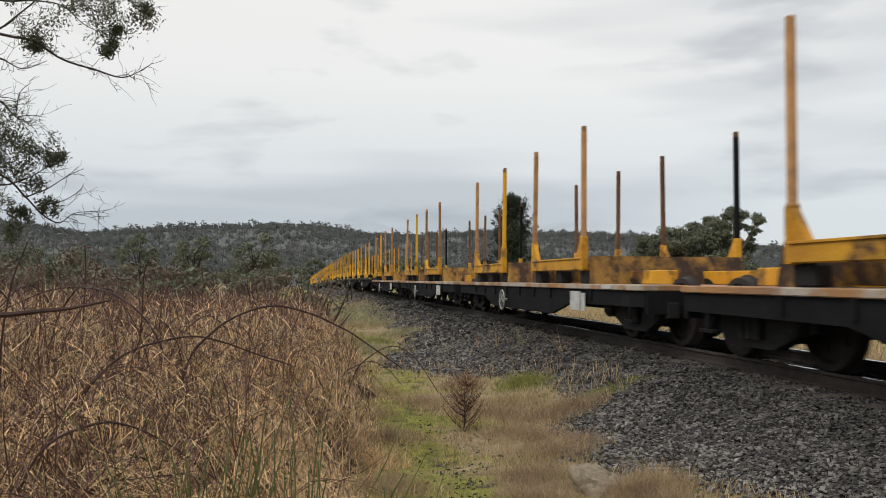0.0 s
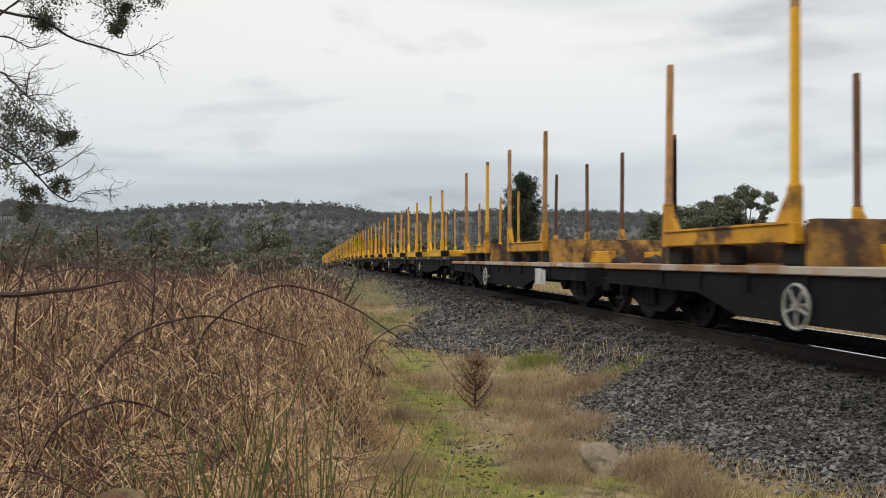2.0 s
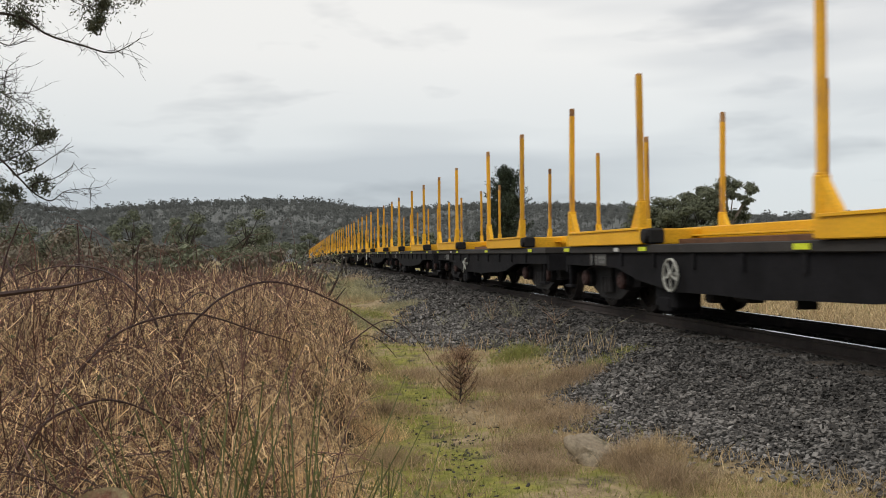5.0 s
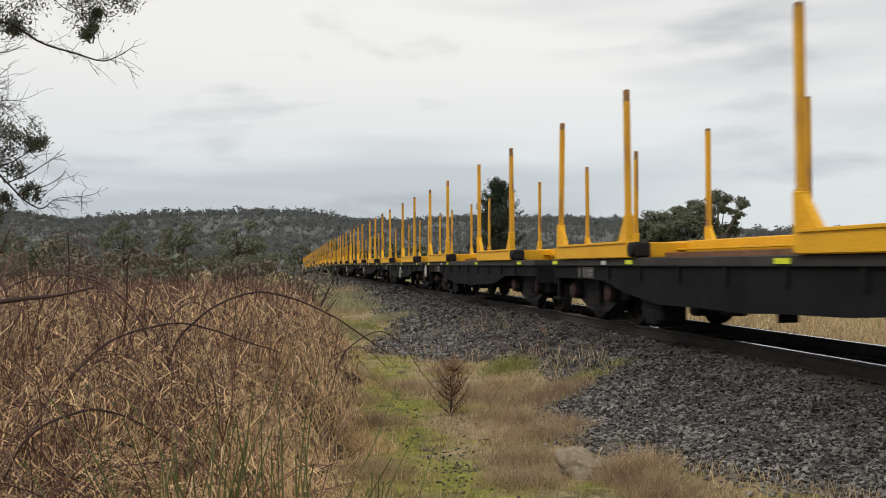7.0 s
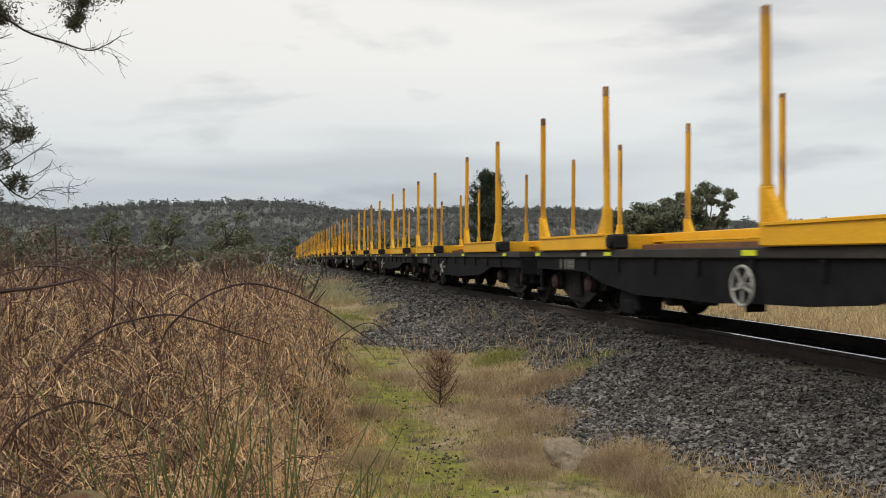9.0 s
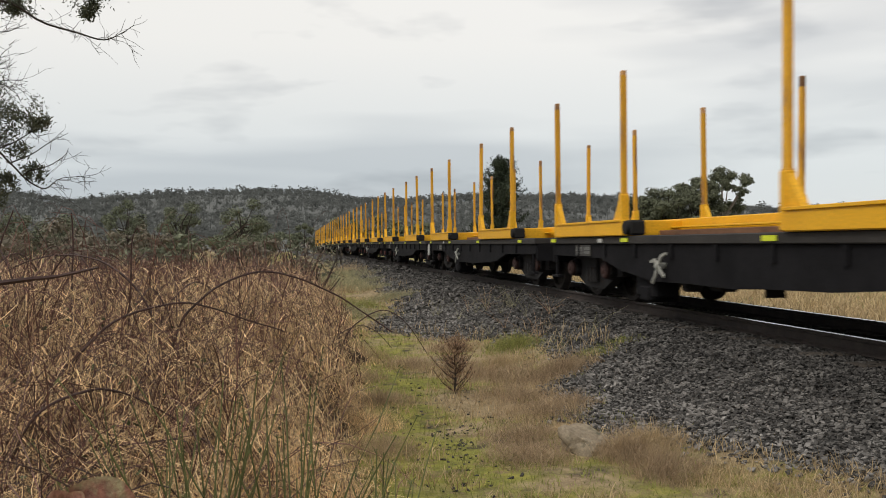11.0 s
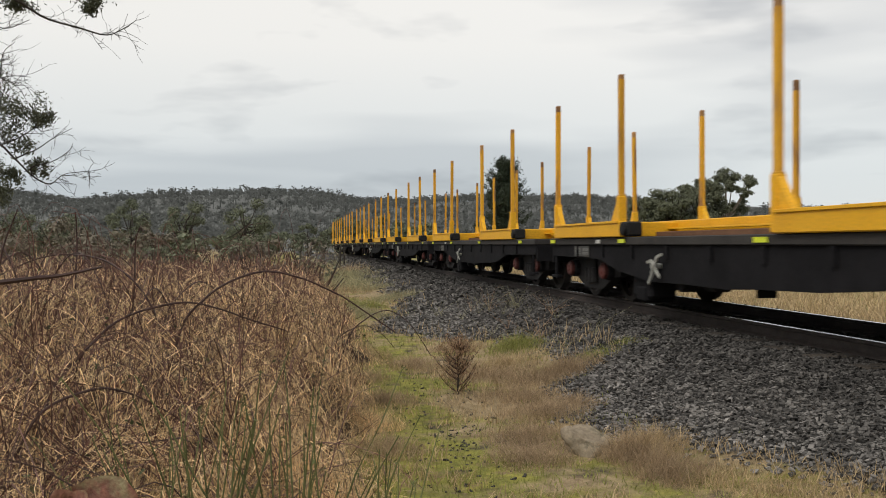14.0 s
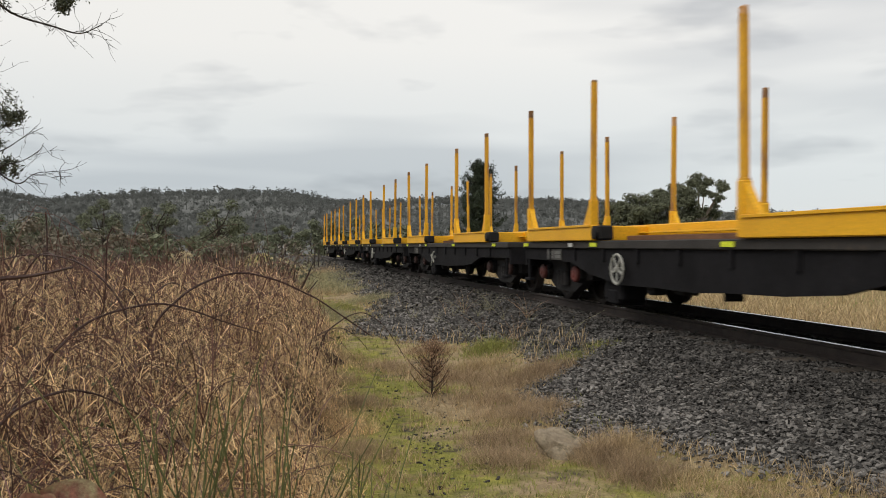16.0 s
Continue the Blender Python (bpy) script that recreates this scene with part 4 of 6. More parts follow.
def build_thicket():
    rng = np.random.default_rng(11)

    def places(n, near=2.3, far=26.0, power=1.7):
        x, y = scatter(rng, n, near, far, -4, 46 if far > 20 else 34, power)
        h = thicket_height(x, y)
        ok = h > 0.12
        return x[ok], y[ok], h[ok]

    # dead grass: short curled stems lying through one another
    def curls(x, y, z, ln, pitch, bend, k=5):
        n = len(x)
        P = np.zeros((n, k, 3))
        P[:, 0] = np.stack([x, y, z], -1)
        a = rng.uniform(0, 6.28, n)
        turn, drop = rng.normal(0, bend, n), rng.normal(-0.28, bend, n)
        for j in range(1, k):
            step = np.stack([np.cos(a) * np.cos(pitch), np.sin(a) * np.cos(pitch), np.sin(pitch)], -1)
            P[:, j] = P[:, j - 1] + step * (ln / (k - 1))[:, None]
            a, pitch = a + turn, np.clip(pitch + drop, -1.3, 1.5)
        return P

    x, y, h = places(125000)
    n, r = len(x), np.hypot(x, y)
    z = ground_z(x, y) + np.maximum(h - 0.13, 0.02) * rng.random(n) ** 0.75
    ln = rng.uniform(0.07, 0.26, n) * (0.75 + 0.05 * r)
    P = curls(x, y, z, ln, rng.normal(0.40, 0.6, n), 0.38)
    wide = (0.0030 + 0.00055 * r) * rng.uniform(0.6, 1.5, n)
    half = rng.random(n) < np.clip(1.12 - 0.132 * r + 0.35 * patch_noise(x, y, 0.8, 3.0), 0.10, 0.94)
    for mask, mat, name, label in ((half, STRAW, "dead_grass", "tangled pale dead grass in the bramble thicket"),
                                   (~half, STRAW_BROWN, "dead_bracken", "tangled red-brown dead stems in the bramble thicket")):
        tagged(arrays_part(name, ribbons(P[mask], wide[mask], rng), mat), label, "undergrowth", kind="stuff")
    # loose pale straws lying every way on top of the tangle
    x, y, h = places(16000, 2.3, 8.5, 1.3)
    n, r = len(x), np.hypot(x, y)
    P = curls(x, y, ground_z(x, y) + h * rng.uniform(0.6, 1.02, n), rng.uniform(0.10, 0.36, n), rng.normal(0.1, 0.4, n), 0.28)
    tagged(arrays_part("loose_straw", ribbons(P, 0.0032 + 0.00055 * r, rng), STRAW), "loose pale straw caught on the brambles", "straw", kind="stuff")
    # arching canes
    x, y, h = places(4600)
    n, k = len(x), 9
    a = rng.uniform(0, 2 * np.pi, n)
    over = dq(x + 0.8 * np.cos(a), y + 0.8 * np.sin(a))[1] > thicket_edge(y) + 0.05
    a = np.where(over, math.pi - a, a)
    reach, top = rng.uniform(0.25, 1.1, n), h * rng.uniform(0.7, 1.22, n) * np.where(rng.random(n) < 0.16, 1.22, 1.0)
    t = np.linspace(0, 1, k)[None]
    z = ground_z(x, y)
    arch = np.sin(np.minimum(t * rng.uniform(0.5, 0.95, n)[:, None], 1) * np.pi)
    P = np.stack([x[:, None] + reach[:, None] * t ** 1.5 * np.cos(a)[:, None], y[:, None] + reach[:, None] * t ** 1.5 * np.sin(a)[:, None],
                  z[:, None] + top[:, None] * arch], -1)
    P += np.cumsum(rng.normal(size=P.shape) * 0.010, axis=1)
    r = (rng.uniform(0.0014, 0.0038, n) * (1 + 0.045 * np.hypot(x, y)))[:, None] * (1 - 0.6 * t)
    near = np.argsort(np.hypot(x, y))
    thicket = tagged(new("bramble_thicket"), "thicket of leafless red-brown bramble canes in dead grass", "brambles")
    for i in near[:280]:
        arrays_part("cane", tubes(P[i:i + 1], r[i:i + 1], 4), CANE, thicket)
    tagged(arrays_part("cane_mass", tubes(P[near[280:]], r[near[280:]]), CANE, thicket), "mass of arching bramble canes farther back", kind="stuff")
    # thin dark side shoots, bent and kinked, all through the near part
    x, y, h = places(1700, 2.3, 9.0, 1.2)
    inner = dq(x, y)[1] < thicket_edge(y) - 0.45
    x, y, h = x[inner], y[inner], h[inner]
    n, r = len(x), np.hypot(x, y)
    P = curls(x, y, ground_z(x, y) + h * rng.uniform(0.25, 0.85, n), rng.uniform(0.2, 0.75, n), rng.normal(0.75, 0.45, n), 0.22, 8)
    P += np.cumsum(rng.normal(size=P.shape) * 0.006, axis=1)
    side = tubes(P, (rng.uniform(0.0012, 0.0028, n) * (1 + 0.04 * r))[:, None] * np.linspace(1, 0.45, 8)[None], 4)
    tagged(arrays_part("side_shoot_mass", side, CANE_DARK, thicket), "dark kinked side shoots", kind="stuff")
    # sparse thin twigs standing out above the mass
    x, y, h = places(3400, 3.2, 24.0, 1.2)
    n, k = len(x), 5
    t = np.linspace(0, 1, k)[None]
    side = rng.normal(size=(n, 2)) * 0.16
    z = ground_z(x, y) + h * 0.6
    P = np.stack([x[:, None] + side[:, :1] * t ** 2, y[:, None] + side[:, 1:] * t ** 2, z[:, None] + (0.3 * h + rng.uniform(0.02, 0.36, n) ** 1.3)[:, None] * t], -1)
    P += rng.normal(size=P.shape) * 0.012
    tagged(arrays_part("bare_twigs", tubes(P, (0.0022 + 0.00025 * np.hypot(x, y))[:, None] * (1 - 0.6 * t)), CANE), "thin bare twigs above the brambles", "twigs", kind="stuff")
    # a few leaves that are still on the canes
    x, y, h = places(1500, 2.3, 16)
    C = np.stack([x, y, ground_z(x, y) + h * rng.uniform(0.4, 1.0, len(x))], -1)
    tagged(arrays_part("bramble_leaves", leaves(C, 0.017, rng, 0.6), BRAMBLE_LEAF), "scattered dull green bramble leaves", "leaves", kind="stuff")
    # paler grass that leans out over the thicket's border
    x, y = scatter(rng, 60000, 2.8, 16.0, -4, 30, 1.3)
    d, q = dq(x, y)
    ok = (q > thicket_edge(y) - 0.75) & (q < thicket_edge(y) + 0.22)
    x, y = x[ok], y[ok]
    n = len(x)
    low = np.clip(1.15 - (dq(x, y)[1] - thicket_edge(y) + 0.75) / 0.97, 0.12, 1.0)
    vf = blades(x, y, ground_z(x, y) + 0.75 * thicket_height(x, y) * rng.random(n), rng.uniform(0.10, 0.28, n) * low, np.clip(rng.normal(0.65, 0.25, n), 0.05, 0.95), rng, 0.003 + 0.0005 * y, 4)
    tagged(arrays_part("border_grass", vf, STRAW), "pale dead grass along the border of the thicket", "grass", kind="stuff")
    # the litter inside the thicket: a low uneven mound, its brown darkened as shade between stems
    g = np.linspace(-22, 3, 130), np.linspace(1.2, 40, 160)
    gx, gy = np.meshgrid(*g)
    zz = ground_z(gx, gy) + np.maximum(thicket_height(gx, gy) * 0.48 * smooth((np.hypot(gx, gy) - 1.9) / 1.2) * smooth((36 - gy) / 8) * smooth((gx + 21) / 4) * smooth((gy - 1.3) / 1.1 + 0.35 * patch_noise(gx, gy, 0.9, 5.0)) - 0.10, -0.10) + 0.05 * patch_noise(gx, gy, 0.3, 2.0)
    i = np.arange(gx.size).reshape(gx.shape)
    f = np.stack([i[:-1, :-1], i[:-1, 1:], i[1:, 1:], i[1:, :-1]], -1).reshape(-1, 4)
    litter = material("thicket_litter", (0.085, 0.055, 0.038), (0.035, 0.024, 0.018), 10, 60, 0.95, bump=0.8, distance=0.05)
    tagged(from_arrays("thicket_litter", np.stack([gx, gy, zz], -1).reshape(-1, 3), f, litter), "dense brown litter heaped inside the thicket, darkened as shade in the gaps", "undergrowth", kind="stuff")


def hero_cane(points, r0, r1, label, name="bramble_cane", mat=None, thorns=True):
    rng = np.random.default_rng(int(1000 * abs(points[0][0])))
    k = 40
    P = curve_path(points, k)
    P = P + np.cumsum(rng.normal(size=P.shape) * 0.0022, axis=0) * np.linspace(0, 1, k)[:, None] * 0.5
    R = np.linspace(r0, r1, k)
    items = [tubes(P[None], R[None], 6)]
    if thorns:
        i = rng.integers(2, k - 2, 40)
        dirs = unit(rng.normal(size=(40, 3)))
        tp = np.stack([P[i], P[i] + dirs * (R[i, None] + 0.006)], 1)
        items.append(tubes(tp, np.stack([R[i] * 0.5, R[i] * 0.05], 1), 3))
    ob = arrays_part(name, merge(*items), mat or CANE_DARK)
    return tagged(ob, label, "bramble")


def build_canes():
    hero_cane([(-1.58, 4.50, 0.30), (-1.49, 4.58, 0.84), (-1.36, 4.6, 1.02), (-1.23, 4.63, 1.11), (-1.06, 4.67, 1.16), (-0.88, 4.7, 1.13), (-0.73, 4.74, 1.06),
               (-0.58, 4.77, 0.97), (-0.36, 4.81, 0.81)], 0.008, 0.004, "long leafless bramble cane arching over the thicket")
    hero_cane([(-1.80, 3.5, 0.2), (-1.76, 3.58, 0.52), (-1.74, 3.69, 0.7), (-1.66, 3.8, 0.84), (-1.53, 3.91, 0.98), (-1.31, 4.03, 1.04), (-1.19, 4.15, 1.01),
               (-1.05, 4.27, 0.94), (-0.88, 4.39, 0.87)], 0.008, 0.0035, "dark bramble cane bowed low across the thicket")
    hero_cane([(-1.65, 3.15, 0.5), (-1.55, 3.18, 0.69), (-1.42, 3.32, 0.75), (-1.32, 3.39, 0.73), (-1.21, 3.46, 0.66), (-1.1, 3.53, 0.56), (-0.95, 3.61, 0.42)],
              0.006, 0.003, "short drooping bramble cane in dead grass")
    hero_cane([(-1.62, 2.22, 0.55), (-1.50, 2.25, 1.17), (-1.37, 2.27, 1.21), (-1.25, 2.29, 1.21), (-1.17, 2.32, 1.22), (-1.11, 2.35, 1.23), (-1.0, 2.38, 1.25)], 0.013, 0.004,
              "thick brown dead twig sticking out sideways", "dead_twig", None, False)
    hero_cane([(-1.98, 5.17, 0.3), (-1.97, 5.17, 0.81), (-1.95, 5.16, 1.08), (-1.94, 5.15, 1.32), (-1.91, 5.15, 1.41), (-1.89, 5.15, 1.39)], 0.007, 0.003,
              "upright bramble cane with a hooked tip")
    hero_cane([(-2.44, 5.45, 0.3), (-2.43, 5.44, 1.07), (-2.42, 5.44, 1.28), (-2.42, 5.43, 1.52)], 0.007, 0.004, "straight upright bramble cane")
    hero_cane([(-2.27, 4.17, 0.2), (-2.26, 4.16, 0.69), (-2.25, 4.15, 1.01), (-2.2, 4.14, 1.29), (-2.13, 4.14, 1.48)], 0.007, 0.003, "tall bramble cane leaning slightly at its tip")
    hero_cane([(-1.6, 4.9, 0.4), (-1.75, 4.9, 0.95), (-2.0, 4.95, 1.2), (-2.3, 5.0, 1.26), (-2.6, 5.1, 1.2), (-2.9, 5.1, 1.05)], 0.007, 0.003, "bramble cane arching over dead grass")
    rng = np.random.default_rng(21)
    for i in range(16):
        x, y = float(rng.uniform(-4.5, -0.9)), float(rng.uniform(4.4, 9.0))
        if x < -0.62 * y:
            x = -0.5 * y
        h = float(thicket_height(x, y))
        if h < 0.3:
            continue
        a, r = rng.uniform(0, 6.28), rng.uniform(0.5, 1.1)
        top = h * rng.uniform(1.0, 1.2) + 0.05
        pts = [(x + r * s * math.cos(a), y + r * s * math.sin(a), top * math.sin(min(1.0, 0.15 + s * 0.75) * math.pi)) for s in (0.0, 0.15, 0.3, 0.5, 0.7, 0.9)]
        pts[0] = (x, y, 0.1)
        hero_cane(pts, 0.006, 0.0025, "thin arching bramble cane in the thicket")


def build_broom():
    """Clumps of green, nearly leafless broom stems at the front of the thicket."""
    rng = np.random.default_rng(31)
    for x, y, n, h, label in ((-0.74, 2.55, 24, 0.90, "clump of upright green broom stems"), (-0.50, 2.6, 24, 0.90, "clump of green broom stems fanning out"),
                              (-0.24, 2.8, 20, 0.66, "low clump of green broom stems"), (-1.0, 2.75, 18, 0.75, "sparse clump of green broom stems")):
        k = 7
        t = np.linspace(0, 1, k)[None]
        a, ln = rng.uniform(0, 6.28, n), h * rng.uniform(0.6, 1.12, n)
        lean = np.abs(rng.normal(0.2, 0.13, n))
        bx, by = x + rng.normal(size=n) * 0.04, y + rng.normal(size=n) * 0.04
        P = np.stack([bx[:, None] + (ln * lean)[:, None] * t ** 1.4 * np.cos(a)[:, None], by[:, None] + (ln * lean)[:, None] * t ** 1.4 * np.sin(a)[:, None],
                      ground_z(bx, by)[:, None] - 0.02 + ln[:, None] * t], -1)
        P += rng.normal(size=P.shape) * 0.004 * t[..., None]
        ob = arrays_part("broom_bush", tubes(P, np.full((n, 1), 0.0045) * (1 - 0.6 * t), 4), BROOM)
        tagged(ob, label, "bush", "broom bushes")
        i = rng.integers(0, n, n * 7)
        j = rng.integers(2, k, n * 7)
        arrays_part("leaf_sprays", leaves(P[i, j] + rng.normal(size=(n * 7, 3)) * 0.006, 0.012, rng, 0.22), BROOM, ob)


# -- grass on the open strip --
def build_grass():
    rng = np.random.default_rng(41)

    def field(n, near, far, az0, az1, keep):
        x, y = scatter(rng, n, near, far, az0, az1, 1.5)
        d, q = dq(x, y)
        ok = keep(x, y, d, q)
        return x[ok], y[ok]

    edge = ballast_edge
    # short dry turf between thicket and ballast
    x, y = field(60000, 2.6, 26, -32, 14, lambda x, y, d, q: (q > thicket_edge(y) - 0.4) & (q < edge(d) + 0.1) & (patch_noise(x, y, 0.9, 7.0) + 0.5 * patch_noise(x, y, 0.35, 3.0) > 0.0))
    n = len(x)
    tagged(arrays_part("dry_turf", blades(x, y, ground_z(x, y), rng.uniform(0.03, 0.12, n), rng.uniform(0.2, 0.9, n), rng, 0.003 + 0.0005 * y, 3), GRASS_DRY),
           "short dry grass on the strip beside the track", "grass", kind="stuff")
    x, y = field(42000, 2.6, 22, -32, 14, lambda x, y, d, q: (q > thicket_edge(y) - 0.3) & (q < edge(d) + 0.35) & (patch_noise(x, y, 0.9, 7.0) < 0.25))
    n = len(x)
    tagged(arrays_part("green_turf", blades(x, y, ground_z(x, y), rng.uniform(0.012, 0.05, n), rng.uniform(0.2, 0.9, n), rng, 0.003 + 0.0006 * y, 3), GRASS_GREEN),
           "short green grass and moss on the strip", "grass", kind="stuff")
    # the field beyond the track
    x, y = field(48000, 9, 45, -34, 8, lambda x, y, d, q: (q > 8.3) & (q < 24))
    n = len(x)
    tagged(arrays_part("field_grass", blades(x, y, ground_z(x, y), rng.uniform(0.12, 0.40, n), rng.uniform(0.3, 0.95, n), rng, 0.006 + 0.0006 * y, 3), GRASS_DRY),
           "dry straw-coloured grass beyond the track", "grass", kind="stuff")
    # weeds at the foot of the bank and along the far strip
    x, y = field(9000, 7.5, 42, -14, 12, lambda x, y, d, q: (np.abs(q - edge(d) - 0.1) < 0.55) & (patch_noise(x, y, 1.1, 2.0) > -0.05) & (d > 8))
    n = len(x)
    tagged(arrays_part("bank_weeds", blades(x, y, ground_z(x, y), rng.uniform(0.05, 0.22, n), rng.uniform(0.1, 0.8, n), rng, 0.003 + 0.0005 * y, 4), GRASS_DRY),
           "thin dry weeds along the foot of the ballast", "weeds", kind="stuff")


def tuft(x, y, r, h, n, mat, label, seed):
    rng = np.random.default_rng(seed)
    n = int(n * 2.2)
    a, rr = rng.uniform(0, 6.28, n), 1.35 * r * rng.random(n) ** 0.8
    bx, by = x + rr * np.cos(a), y + rr * np.sin(a)
    height = h * rng.uniform(0.25, 1.0, n) * np.sqrt(np.clip(1.15 - (rr / (1.35 * r)) ** 2, 0.05, 1))
    vf = blades(bx, by, ground_z(bx, by) - 0.01, height * 1.15, np.clip(rng.normal(0.72, 0.25, n), 0.05, 0.97), rng, np.full(n, 0.0013 + 0.00016 * y) * rng.uniform(0.6, 1.4, n), 6, 1.4)
    return tagged(arrays_part("grass_tuft", vf, mat), label, "grass tuft", "grass tufts beside the track")


def build_tufts():
    dry, pale, green = "feathery dry brown grass tuft", "pale straw grass tuft beside the ballast", "green grass tuft on the gravel"
    rows = [(0.65, 10.2, 0.28, 0.26, 800, GRASS_GREEN, green), (0.20, 8.75, 0.36, 0.22, 800, GRASS_BROWN, dry), (0.70, 8.4, 0.36, 0.24, 1000, GRASS_BROWN, dry),
            (1.05, 8.5, 0.26, 0.24, 900, GRASS_BROWN, dry), (0.45, 9.3, 0.34, 0.22, 700, GRASS_DRY, dry), (0.52, 7.2, 0.30, 0.20, 800, GRASS_BROWN, dry),
            (0.62, 6.5, 0.28, 0.18, 800, GRASS_BROWN, dry), (0.87, 6.75, 0.20, 0.17, 600, GRASS_BROWN, dry), (0.45, 5.75, 0.26, 0.18, 800, GRASS_BROWN, dry),
            (0.42, 5.2, 0.24, 0.17, 900, GRASS_BROWN, dry), (0.98, 5.2, 0.13, 0.28, 500, GRASS_BROWN, "tall feathery brown grass tuft beside a rock"),
            (1.15, 5.35, 0.18, 0.24, 800, GRASS_DRY, pale), (1.15, 4.9, 0.18, 0.22, 800, GRASS_BROWN, dry), (1.40, 4.75, 0.20, 0.10, 600, GRASS_DRY, pale), (1.62, 4.5, 0.22, 0.09, 700, GRASS_DRY, pale),
            (1.88, 4.3, 0.22, 0.09, 600, GRASS_DRY, dry), (2.12, 4.1, 0.22, 0.08, 600, GRASS_BROWN, pale), (2.38, 3.95, 0.22, 0.09, 500, GRASS_BROWN, dry),
            (1.35, 8.85, 0.22, 0.12, 600, GRASS_GREEN, green), (1.70, 9.1, 0.22, 0.10, 400, GRASS_GREEN, green), (-0.48, 9.35, 0.26, 0.20, 600, GRASS_BROWN, dry),
            (-1.16, 10.3, 0.26, 0.22, 600, GRASS_DRY, dry), (-0.95, 8.2, 0.22, 0.2, 500, GRASS_BROWN, dry), (-0.05, 10.6, 0.26, 0.2, 500, GRASS_BROWN, dry),
            (-0.45, 5.4, 0.2, 0.18, 500, GRASS_BROWN, dry), (-0.7, 6.2, 0.24, 0.26, 600, STRAW, pale), (-0.62, 7.1, 0.2, 0.18, 500, GRASS_BROWN, dry),
            (-1.5, 20.0, 0.5, 0.3, 700, GRASS_PALE, dry), (-2.6, 24.0, 0.6, 0.35, 700, GRASS_PALE, pale), (-3.2, 27.5, 0.7, 0.4, 700, GRASS_PALE, dry), (-2.0, 18.0, 0.4, 0.25, 500, GRASS_GREEN, green),
            (-4.6, 34.0, 0.8, 0.5, 700, GRASS_PALE, dry), (-1.7, 15.5, 0.4, 0.25, 500, GRASS_PALE, dry), (-2.1, 16.4, 0.3, 0.3, 400, GRASS_PALE, pale)]
    rng = np.random.default_rng(43)
    for i in range(20):
        p = at_track(rng.uniform(22, 52), rng.uniform(0.7, 2.7))
        rows.append((p.x, p.y, rng.uniform(0.4, 0.9), rng.uniform(0.3, 0.65), 260, (GRASS_PALE, GRASS_PALE, GRASS_DRY)[i % 3], "tall dry grass tuft at the edge of the far ballast"))
    for i, (x, y, r, h, n, mat, label) in enumerate(rows):
        tuft(x, y, r, h, n, mat, label, 100 + i)


def build_shrub():
    """A knee-high dry shrub with upswept twigs."""
    rng = np.random.default_rng(51)
    x0, y0 = -0.03, 7.45
    z0 = float(ground_z(x0, y0))
    stem = curve_path([(x0, y0, z0 - 0.03), (x0 + 0.01, y0, z0 + 0.18), (x0, y0, z0 + 0.34), (x0 + 0.015, y0, z0 + 0.46)], 14)
    ob = arrays_part("dry_shrub", tubes(stem[None], np.linspace(0.010, 0.003, 14)[None], 6), BARK)
    tagged(ob, "small dry reddish-brown shrub in mossy grass", "shrub")
    n, k = 120, 6
    t = np.linspace(0, 1, k)[None]
    root = stem[rng.integers(1, 12, n)]
    a = rng.uniform(0, 6.28, n)
    ln = rng.uniform(0.14, 0.32, n) * np.clip(1.25 - (root[:, 2] - z0) / 0.5, 0.35, 1)
    P = np.stack([root[:, :1] + (ln * 0.8)[:, None] * t * np.cos(a)[:, None], root[:, 1:2] + (ln * 0.8)[:, None] * t * np.sin(a)[:, None],
                  root[:, 2:] + ln[:, None] * (0.35 * t + 0.45 * t ** 2)], -1)
    for q in P:
        arrays_part("twig", tubes(q[None], 0.0028 * (1 - 0.6 * t), 4), CANE_DARK, ob)
    i, j = rng.integers(0, n, 2600), rng.integers(1, k, 2600)
    arrays_part("foliage", leaves(P[i, j] + rng.normal(size=(2600, 3)) * 0.016, 0.011, rng, 0.35), SHRUB_DRY, ob)


